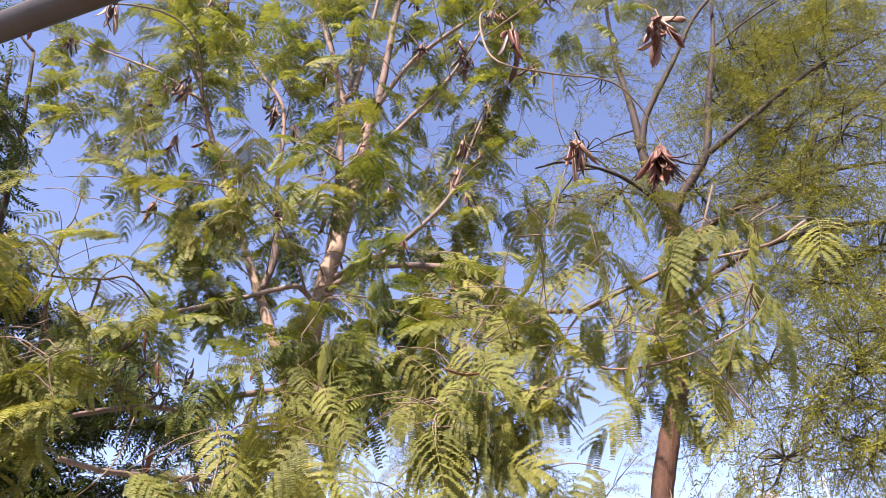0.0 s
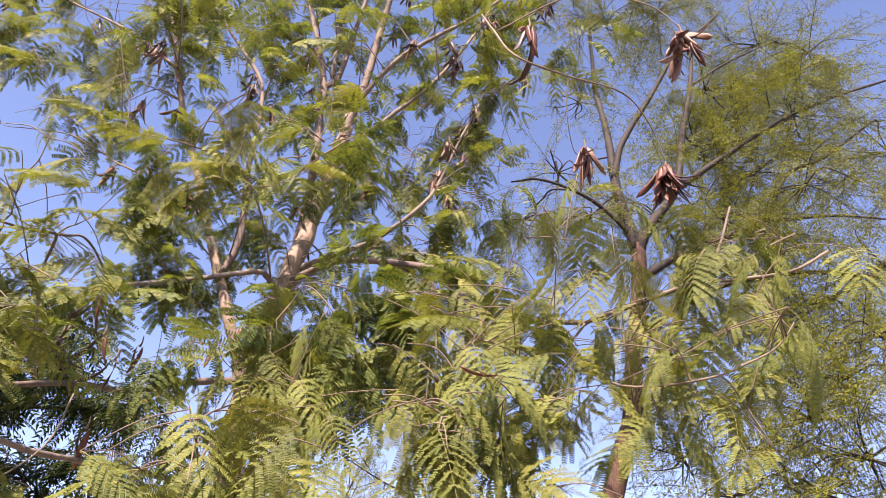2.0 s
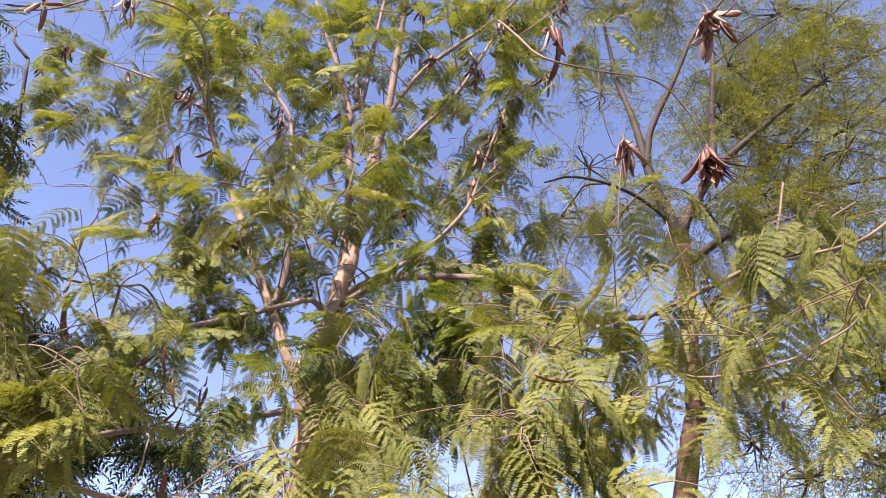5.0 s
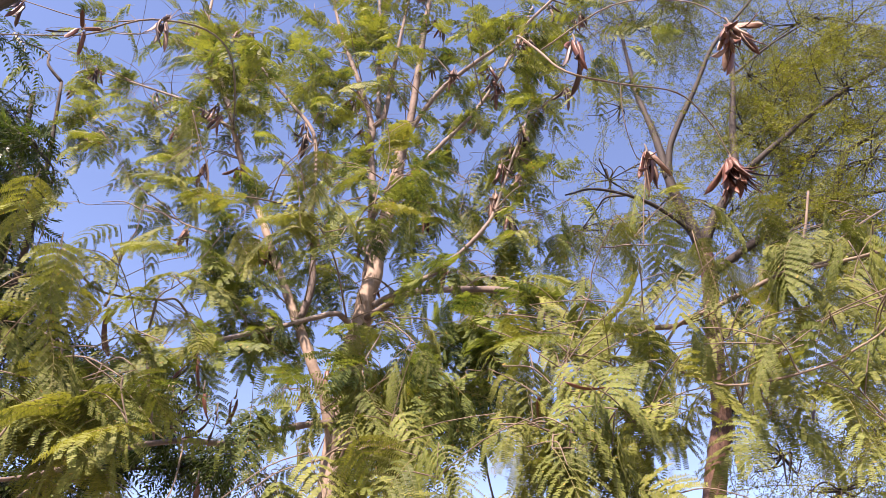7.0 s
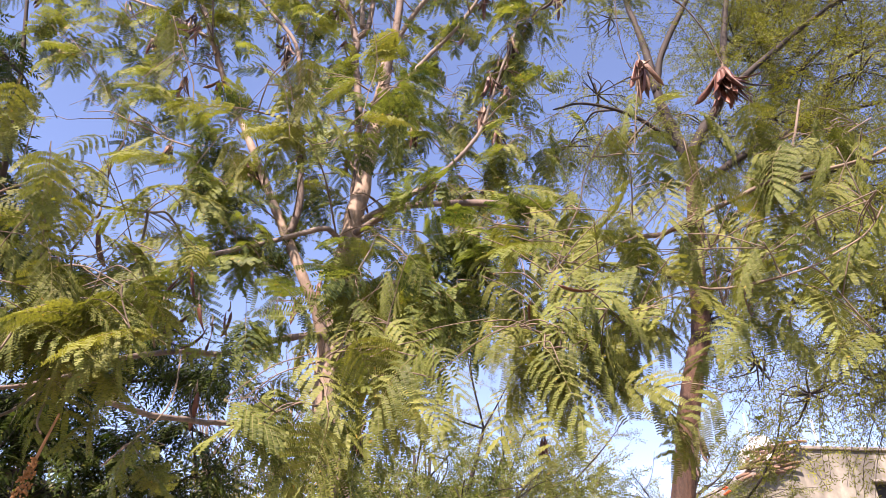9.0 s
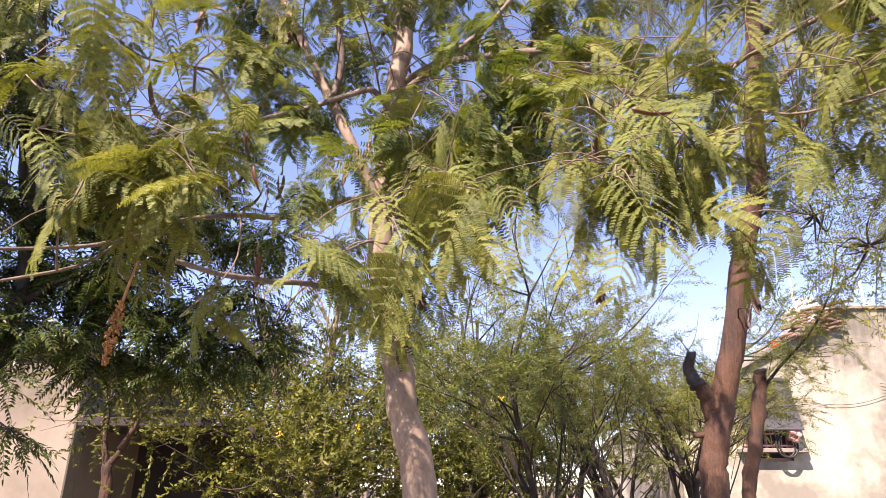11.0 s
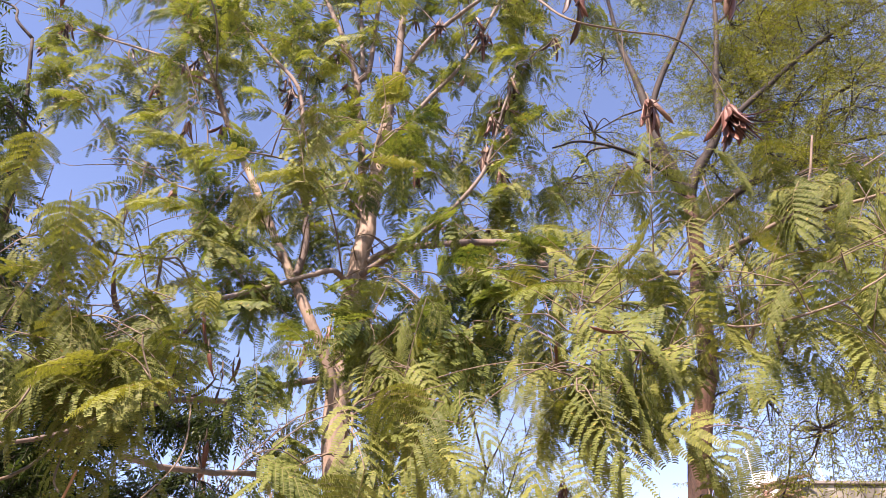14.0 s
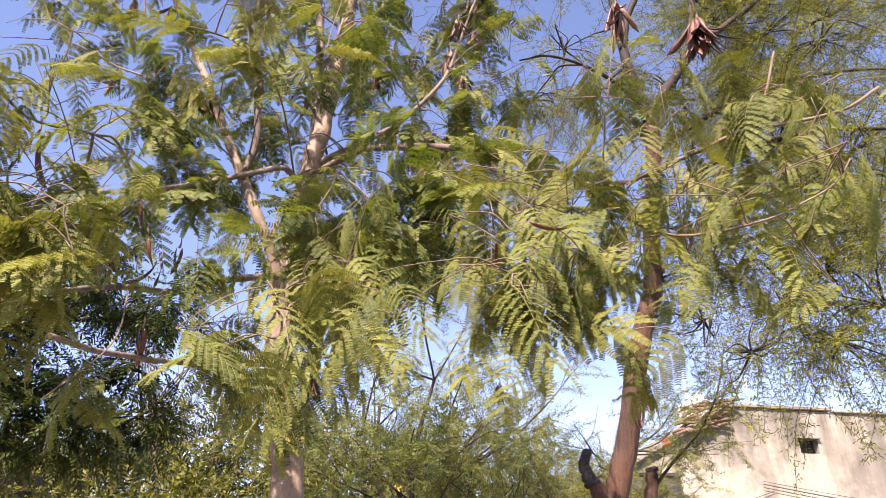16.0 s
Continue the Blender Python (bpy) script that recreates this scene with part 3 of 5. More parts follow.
    put("vent_hood", Boxes().add((8.32, 12.82, 4.26), (8.80, 12.95, 4.30), 0.008).mesh("vent_hood", M_CONCRETE))
    for k, (za, zb) in enumerate(((3.42, 2.95), (3.36, 2.86), (3.30, 2.80), (3.05, 3.25))):
        t = Tubes()
        xs = np.linspace(6.2 if k == 3 else 7.4, 7.6 if k == 3 else 12.5, 14)
        t.add([(x, 12.86, za + (zb - za) * (x - xs[0]) / (xs[-1] - xs[0]) - 0.10 * math.sin(math.pi * (x - xs[0]) / (xs[-1] - xs[0]))) for x in xs], 0.005, 0.005, 5)
        put("wire", t.mesh("wire", M_RUBBER))
    tank = bmesh.new()
    bmesh.ops.create_cone(tank, cap_ends=True, segments=28, radius1=0.55, radius2=0.55, depth=0.8, matrix=Matrix.Translation((7.6, 15.3, 5.0)))
    bmesh.ops.create_cone(tank, cap_ends=True, segments=28, radius1=0.55, radius2=0.2, depth=0.24, matrix=Matrix.Translation((7.6, 15.3, 5.52)))
    bmesh.ops.create_cone(tank, cap_ends=True, segments=20, radius1=0.2, radius2=0.2, depth=0.08, matrix=Matrix.Translation((7.6, 15.3, 5.68)))
    me = bpy.data.meshes.new("water_tank")
    tank.to_mesh(me)
    tank.free()
    me.materials.append(M_WHITE)
    put("water_tank", me, "white plastic water tank on the roof")
    for x, h in ((6.9, 6.0), (8.4, 5.9)):
        t = Tubes()
        t.add([(x, 14.4, 4.5), (x, 14.4, h)], 0.025, 0.02, 6)
        put("roof_pole", t.mesh("roof_pole", M_WHITE), "thin white pole")


def house_left():
    root = thing("building", (-8, 9, 0), "plain cream plaster building with flat roof", "building")
    inv = Matrix.Translation((8, -9, 0))
    walls = Boxes().add((-13, 7.0, 0), (-4.15, 7.2, 2.82), 0.012).add((-4.35, 7.2, 0), (-4.15, 10.6, 2.82), 0.0).add((-13, 10.6, 0), (-4.15, 10.8, 2.82), 0.0)
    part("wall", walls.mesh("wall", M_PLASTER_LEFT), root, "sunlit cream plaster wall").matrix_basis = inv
    part("roof", Boxes().add((-13.1, 6.9, 2.82), (-4.05, 10.9, 2.92), 0.01).mesh("roof", M_TILE), root, "reddish roof edge").matrix_basis = inv
    # lean-to added here so that its roof shades the dark side wall
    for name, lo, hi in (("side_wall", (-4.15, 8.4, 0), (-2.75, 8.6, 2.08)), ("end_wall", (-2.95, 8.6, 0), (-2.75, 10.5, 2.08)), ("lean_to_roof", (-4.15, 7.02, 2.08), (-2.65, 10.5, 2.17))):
        part(name, Boxes().add(lo, hi, 0.01).mesh(name, M_SHADEDWALL), root, "part of the added lean-to, coloured dark for shade").matrix_basis = inv


house_right()
house_left()


def far_houses():
    r = random.Random(3)
    for k in range(9):
        x, y, w, h = -26 + 5.2 * k + r.uniform(-1.5, 1.5), 95 + r.uniform(-8, 25), r.uniform(3, 6), r.uniform(1.2, 2.6)
        root = thing("house", (x, y, 0), "small pale distant flat-roofed house", "house", "distant houses")
        part("wall", Boxes().add((-w / 2, -2, 0), (w / 2, 2, h), 0.03).mesh("wall", M_PLASTER_LEFT), root)
        part("roof", Boxes().add((-w / 2 - 0.15, -2.15, h), (w / 2 + 0.15, 2.15, h + 0.15), 0.02).mesh("roof", M_CONCRETE), root)
        for s in (-0.25, 0.25):
            part("window", Boxes().add((s * w - 0.35, -2.05, h * 0.35), (s * w + 0.35, -1.98, h * 0.75), 0.01).mesh("window", M_DARK), root)


far_houses()

# ---- the lead tree ----
# leaf clumps as (x, y, z, radius)
CROWN_LEFT = [(-2.43, 3.10, 5.56, 0.35), (-1.87, 3.00, 5.07, 0.32), (-1.63, 3.10, 5.61, 0.37), (-1.15, 3.10, 5.38, 0.33), (-2.20, 2.90, 4.34, 0.22), (-1.84, 2.90, 4.46, 0.31), (-1.42, 2.90, 4.33, 0.26), (-1.13, 3.00, 4.61, 0.27), (-1.78, 2.70, 3.77, 0.15), (-2.55, 3.00, 4.91, 0.25), (-2.29, 3.30, 6.02, 0.35), (-0.89, 3.20, 5.81, 0.27), (-1.79, 2.60, 3.52, 0.10), (-1.63, 2.90, 4.05, 0.20), (-1.45, 3.20, 5.18, 0.29), (-2.25, 3.10, 5.00, 0.29), (-3.16, 3.30, 5.67, 0.25)]
CROWN_RIGHT = [(-0.22, 3.00, 5.55, 0.29), (0.09, 2.90, 5.56, 0.25), (0.37, 2.80, 5.29, 0.27), (-0.03, 3.00, 4.78, 0.23), (0.32, 2.80, 4.56, 0.24), (0.13, 2.90, 4.28, 0.24), (0.35, 2.80, 4.06, 0.18), (-0.09, 3.00, 4.14, 0.19), (-0.27, 3.00, 3.84, 0.17), (0.11, 2.90, 3.77, 0.16), (0.25, 2.70, 3.65, 0.14), (0.58, 2.60, 4.63, 0.22), (0.63, 2.70, 5.22, 0.23), (-0.21, 3.10, 5.25, 0.22), (-0.45, 3.20, 5.43, 0.21), (0.04, 2.80, 3.41, 0.12)]
CROWN_LOW = [(-1.31, 2.70, 3.46, 0.14), (-1.10, 2.60, 3.20, 0.13), (-1.26, 2.60, 3.19, 0.10), (-1.04, 2.80, 3.49, 0.11), (-0.81, 2.90, 3.47, 0.11), (-0.16, 2.30, 3.00, 0.09), (-0.78, 2.90, 3.12, 0.11), (-0.07, 2.10, 2.68, 0.11), (-0.20, 2.10, 2.61, 0.10), (-0.29, 2.20, 2.62, 0.08), (-0.02, 2.00, 2.45, 0.09), (-0.54, 2.40, 2.75, 0.08), (-0.34, 2.10, 2.41, 0.10), (-1.02, 2.70, 3.07, 0.11), (-0.91, 2.70, 2.88, 0.08), (-0.18, 2.00, 2.39, 0.09)]
MID_LOW = [(-0.45, 2.20, 2.51, 0.11), (-0.33, 2.00, 2.37, 0.09), (-0.20, 1.90, 2.34, 0.09), (-0.40, 2.10, 2.34, 0.08), (-0.71, 2.30, 2.50, 0.09), (-0.87, 2.50, 2.52, 0.09), (-1.00, 2.00, 2.33, 0.08), (-1.01, 2.60, 2.95, 0.11), (-0.13, 2.20, 2.70, 0.11), (-0.06, 2.10, 2.53, 0.09), (0.01, 2.20, 2.76, 0.09), (-1.11, 2.20, 2.58, 0.08), (-0.41, 2.30, 2.11, 0.06), (-1.02, 2.40, 2.65, 0.07), (-0.75, 2.50, 2.29, 0.06)]
NEAR_RIGHT = [(0.23, 1.55, 2.47, 0.10), (0.34, 1.55, 2.52, 0.10), (0.09, 1.70, 2.43, 0.10), (0.19, 1.60, 2.33, 0.09), (0.25, 1.50, 2.23, 0.09), (0.41, 1.55, 2.36, 0.10), (0.42, 1.50, 2.24, 0.09), (0.49, 1.50, 2.33, 0.08), (0.57, 1.45, 2.34, 0.08), (0.59, 1.50, 2.52, 0.09), (0.68, 1.45, 2.50, 0.07), (0.68, 1.40, 2.35, 0.08), (0.06, 1.60, 2.24, 0.08), (0.13, 1.50, 2.14, 0.07), (0.01, 1.45, 2.02, 0.06), (0.11, 1.40, 1.99, 0.06), (0.22, 1.50, 2.09, 0.06), (0.33, 1.50, 2.15, 0.07)]
NEAR_RIGHT2 = [(0.16, 1.65, 2.41, 0.08), (-0.02, 1.60, 2.18, 0.06), (0.45, 1.45, 2.17, 0.07), (0.53, 1.40, 2.19, 0.07), (0.53, 1.38, 2.10, 0.07), (0.41, 1.45, 2.07, 0.05), (-0.00, 1.40, 1.92, 0.06), (0.11, 1.40, 1.92, 0.06), (-0.08, 1.50, 2.01, 0.05), (0.03, 1.75, 2.46, 0.07), (0.34, 1.55, 2.27, 0.08), (0.62, 1.50, 2.45, 0.07), (0.25, 1.55, 2.38, 0.08)]
NEAR_LEFT = [(-0.59, 1.70, 2.86, 0.10), (-0.69, 1.65, 2.79, 0.10), (-0.46, 1.75, 2.85, 0.10), (-0.95, 1.60, 2.75, 0.08), (-0.77, 1.60, 2.62, 0.09), (-0.43, 1.95, 3.37, 0.09), (-1.02, 1.50, 2.44, 0.09), (-1.10, 1.45, 2.41, 0.07), (-0.94, 1.60, 2.48, 0.07), (-1.00, 1.50, 2.29, 0.08), (-1.00, 1.40, 2.19, 0.08), (-0.87, 1.50, 2.20, 0.08), (-0.94, 1.45, 2.13, 0.07), (-0.83, 1.42, 2.05, 0.07), (-0.91, 1.40, 2.05, 0.06), (-0.91, 1.70, 2.36, 0.07), (-0.90, 1.90, 2.53, 0.08), (-0.63, 1.70, 2.73, 0.08)]
NEAR_LOW = [(-0.42, 1.40, 1.84, 0.07), (-0.34, 1.45, 1.92, 0.06), (-0.25, 1.60, 1.97, 0.06), (-0.49, 1.40, 1.83, 0.05), (-0.21, 1.65, 2.15, 0.07), (-0.33, 1.90, 2.29, 0.09), (-0.58, 2.20, 2.30, 0.07)]
NEAR_LOWLEFT = [(-0.99, 1.35, 1.83, 0.07), (-0.98, 1.45, 1.93, 0.06), (-1.05, 1.45, 2.01, 0.06), (-0.94, 1.45, 2.04, 0.07), (-0.80, 1.40, 1.97, 0.06), (-0.89, 1.50, 2.10, 0.06), (-0.94, 1.50, 2.16, 0.06), (-1.08, 1.45, 2.31, 0.07), (-1.21, 1.38, 2.36, 0.08), (-1.03, 1.50, 2.40, 0.07), (-0.90, 1.60, 2.26, 0.07), (-0.83, 1.90, 1.87, 0.04), (-0.86, 1.60, 1.90, 0.05), (-1.13, 1.50, 2.15, 0.05)]
NEAR_MORE = [(-0.93, 1.50, 2.08, 0.07), (-0.91, 1.45, 1.99, 0.07), (-0.92, 1.60, 2.16, 0.07), (-0.38, 2.00, 2.35, 0.07), (-0.30, 2.00, 2.44, 0.07), (-0.37, 1.90, 2.20, 0.07), (-0.99, 1.45, 2.10, 0.07), (-0.04, 1.60, 2.20, 0.07), (0.04, 1.50, 2.09, 0.07), (0.14, 1.50, 2.16, 0.07), (-0.01, 1.45, 1.98, 0.07), (0.07, 1.40, 1.95, 0.07), (0.17, 1.45, 2.04, 0.07), (0.14, 1.45, 1.93, 0.07), (-0.08, 1.50, 1.96, 0.07)]
MESQ_TOP = [(1.68, 4.20, 7.47, 0.57), (2.27, 4.20, 7.82, 0.60), (2.64, 4.20, 6.71, 0.55), (3.20, 4.00, 7.27, 0.65), (3.55, 3.80, 7.00, 0.64), (2.73, 4.00, 6.07, 0.56), (3.05, 3.70, 5.88, 0.55), (2.40, 4.10, 5.60, 0.47), (2.70, 3.90, 5.35, 0.46), (2.85, 3.60, 4.99, 0.44), (1.42, 4.40, 6.47, 0.34), (1.12, 4.20, 5.30, 0.29), (1.38, 4.20, 4.89, 0.28), (1.89, 4.00, 4.75, 0.32), (2.31, 3.90, 4.80, 0.37), (2.54, 3.70, 4.53, 0.36), (0.83, 4.20, 4.75, 0.26)]
MESQ_LOW = [(2.79, 3.60, 3.99, 0.38), (3.04, 3.40, 4.18, 0.39), (2.47, 3.70, 3.77, 0.37), (2.55, 3.40, 3.30, 0.38), (2.30, 3.50, 3.06, 0.33), (2.42, 3.30, 2.79, 0.31), (2.14, 3.70, 2.93, 0.29), (2.03, 3.90, 3.29, 0.27), (1.73, 3.90, 2.92, 0.22), (2.26, 3.50, 2.67, 0.25), (1.93, 3.80, 2.70, 0.21), (1.80, 4.00, 3.57, 0.23), (1.60, 4.10, 3.29, 0.19), (2.73, 3.30, 3.55, 0.31), (3.95, 3.80, 5.77, 0.52), (2.53, 3.90, 4.28, 0.36)]
NEEM = [(-2.56, 3.70, 3.42, 0.20), (-2.20, 3.70, 3.25, 0.20), (-1.84, 3.70, 3.13, 0.20), (-2.37, 3.70, 2.97, 0.22), (-1.97, 3.70, 2.86, 0.22), (-1.60, 3.70, 2.91, 0.20), (-1.26, 3.70, 2.77, 0.16), (-2.82, 3.70, 3.72, 0.20), (-2.45, 3.70, 3.05, 0.26), (-2.15, 3.90, 2.80, 0.24), (-2.05, 3.90, 2.15, 0.22), (-1.55, 4.00, 2.22, 0.20), (-1.35, 3.90, 2.25, 0.16), (-2.60, 3.60, 2.60, 0.25), (-3.03, 3.20, 3.90, 0.40), (-2.75, 3.30, 3.72, 0.38), (-2.79, 3.10, 3.23, 0.38), (-2.62, 3.40, 3.33, 0.36), (-2.69, 3.20, 2.82, 0.34), (-2.52, 3.50, 2.89, 0.31), (-2.75, 3.20, 2.46, 0.26), (-2.34, 3.70, 2.55, 0.31), (-2.55, 3.40, 2.28, 0.26), (-2.25, 3.50, 2.19, 0.26), (-2.11, 3.70, 2.36, 0.27), (-1.93, 3.80, 2.38, 0.23), (-1.70, 3.80, 2.38, 0.23), (-1.42, 3.80, 2.47, 0.19), (-1.77, 3.90, 2.11, 0.17), (-2.35, 3.25, 1.95, 0.10), (-2.26, 3.30, 1.72, 0.09), (-2.10, 3.60, 2.58, 0.23), (-1.58, 3.80, 2.78, 0.20), (-2.21, 3.80, 2.10, 0.20)]
NEEM_UP = [(-2.20, 2.60, 3.84, 0.12), (-2.42, 2.60, 3.99, 0.16), (-2.45, 2.80, 3.72, 0.14), (-2.82, 2.70, 4.88, 0.08)]
NEEM_UP2 = [(-3.18, 3.00, 4.59, 0.47), (-3.00, 3.00, 4.56, 0.25), (-3.08, 3.10, 4.12, 0.36), (-2.68, 3.00, 4.06, 0.22), (-2.99, 3.20, 3.70, 0.34)]

FROND_NEAR = [frond(0.155 + 0.008 * k, 8 + k % 3, 0.076 + 0.004 * (k % 3), 19, 0.25 + 0.15 * (k % 4), 0.0090, 0.0045, 0.3 + 0.08 * (k % 4), seed=k) for k in range(8)]
FROND_CROWN = [frond(0.15 + 0.012 * k, 7, 0.072, 9, 0.2 + 0.15 * k, 0.0105, 0.0082, 0.25 + 0.1 * k, seed=40 + k, light=True) for k in range(5)]
FROND_MID = [frond(0.15 + 0.012 * k, 8, 0.076, 11, 0.2 + 0.15 * k, 0.0105, 0.0074, 0.25 + 0.1 * k, seed=20 + k, light=True) for k in range(5)]


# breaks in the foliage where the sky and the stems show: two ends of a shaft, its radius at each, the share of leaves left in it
# the shafts are added along sight lines from the camera path
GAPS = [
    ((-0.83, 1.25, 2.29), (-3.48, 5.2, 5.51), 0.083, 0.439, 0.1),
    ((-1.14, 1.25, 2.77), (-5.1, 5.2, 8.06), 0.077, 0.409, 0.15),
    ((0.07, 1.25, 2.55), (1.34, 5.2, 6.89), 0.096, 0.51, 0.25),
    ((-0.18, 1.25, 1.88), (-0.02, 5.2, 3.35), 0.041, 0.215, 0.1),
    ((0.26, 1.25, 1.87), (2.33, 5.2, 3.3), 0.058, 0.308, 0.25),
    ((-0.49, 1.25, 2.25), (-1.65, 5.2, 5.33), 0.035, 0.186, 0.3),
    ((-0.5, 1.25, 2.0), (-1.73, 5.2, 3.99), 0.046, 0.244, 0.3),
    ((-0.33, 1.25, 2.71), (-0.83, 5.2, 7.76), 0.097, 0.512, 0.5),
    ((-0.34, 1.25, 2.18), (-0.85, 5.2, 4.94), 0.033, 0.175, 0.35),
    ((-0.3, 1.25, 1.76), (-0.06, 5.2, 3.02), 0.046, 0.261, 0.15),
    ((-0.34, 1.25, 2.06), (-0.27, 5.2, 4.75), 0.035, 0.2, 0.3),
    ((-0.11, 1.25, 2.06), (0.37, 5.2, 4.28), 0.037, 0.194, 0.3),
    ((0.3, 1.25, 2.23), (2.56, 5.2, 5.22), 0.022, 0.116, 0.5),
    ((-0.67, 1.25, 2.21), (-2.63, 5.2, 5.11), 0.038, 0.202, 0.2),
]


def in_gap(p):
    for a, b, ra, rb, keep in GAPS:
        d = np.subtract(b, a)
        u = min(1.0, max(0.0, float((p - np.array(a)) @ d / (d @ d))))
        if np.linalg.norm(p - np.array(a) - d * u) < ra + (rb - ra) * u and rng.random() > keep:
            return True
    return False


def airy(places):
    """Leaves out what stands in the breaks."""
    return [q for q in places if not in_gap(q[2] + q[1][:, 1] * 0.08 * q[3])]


def pod(length=0.15, width=0.018, curl=0.4, twist=0.3, seed=0):
    """One flat seed pod with swollen seeds, hanging down from the origin and curling to one side."""
    n, v, f = 13, [], []
    for i in range(n):
        u = i / (n - 1)
        w = width * min(1, 0.22 + 5 * u, 0.12 + 6 * (1 - u)) / 2
        th = 0.0012 + 0.0007 * (i % 2)
        bend = curl * u * 1.5
        c = np.array([length * curl * 0.75 * u**2, 0.0, -length * (u - 0.25 * curl**2 * u**3)])
        ahead = unit(np.array([math.sin(bend), 0, -math.cos(bend)]))
        a = twist * (u - 0.3)
        flat = np.array([0, 1.0, 0])
        out = np.cross(ahead, flat)
        side, up = flat * math.cos(a) + out * math.sin(a), out * math.cos(a) - flat * math.sin(a)
        v += [c + side * w, c + side * w * 0.4 + up * th, c - side * w * 0.4 + up * th, c - side * w, c - side * w * 0.4 - up * th, c + side * w * 0.4 - up * th]
    for i in range(n - 1):
        for j in range(6):
            jj = (j + 1) % 6
            f.append((6 * i + j, 6 * i + jj, 6 * i + 6 + jj, 6 * i + 6 + j))
    f += [(5, 4, 3, 2, 1, 0), tuple(6 * (n - 1) + j for j in range(6))]
    return v, f


POD_SHAPES = {}
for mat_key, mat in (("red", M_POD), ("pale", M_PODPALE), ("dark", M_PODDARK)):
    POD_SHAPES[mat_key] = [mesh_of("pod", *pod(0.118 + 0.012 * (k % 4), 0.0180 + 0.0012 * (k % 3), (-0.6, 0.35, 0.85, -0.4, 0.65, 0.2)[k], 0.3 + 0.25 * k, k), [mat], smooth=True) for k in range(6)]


def pod_cluster(root, at, n, colours, spread=0.6, size=1.0, seed=0, label="bunch of dry red-brown seed pods"):
    """A short stalk with pods hanging from it, each one a piece of its own."""
    r = random.Random(seed)
    t = Tubes()
    t.add(spline([(0, 0, 0.05), (0.004, 0, 0.02), (0, 0, 0)], 3), 0.0022, 0.005, 6)
    for k in range(n):
        a = r.uniform(0, 6.28)
        t.add([(0, 0, 0.004), (0.012 * math.cos(a), 0.012 * math.sin(a), 0)], 0.0018, 0.0012, 4)
    hub = part("pod_bunch", t.mesh("pod_bunch", M_TWIG), root, label)
    hub.matrix_basis = pose(*at) @ Matrix.Scale(size, 4)
    for k in range(n):
        a = 360 * k / n + r.uniform(-25, 25)
        lean = abs(r.gauss(0.0, 1.0)) * 30 * spread + 6 * spread
        ob = part("pod", r.choice(POD_SHAPES[r.choice(colours)]), hub)
        ob.matrix_basis = pose(0.012 * math.cos(radians(a)), 0.012 * math.sin(radians(a)), 0) @ pose(0, 0, 0, 0, 0, a) @ pose(0, 0, 0, 0, -lean, 0) @ pose(0, 0, 0, 0, 0, r.uniform(0, 360)) @ Matrix.Scale(r.uniform(0.85, 1.15), 4)
    return hub


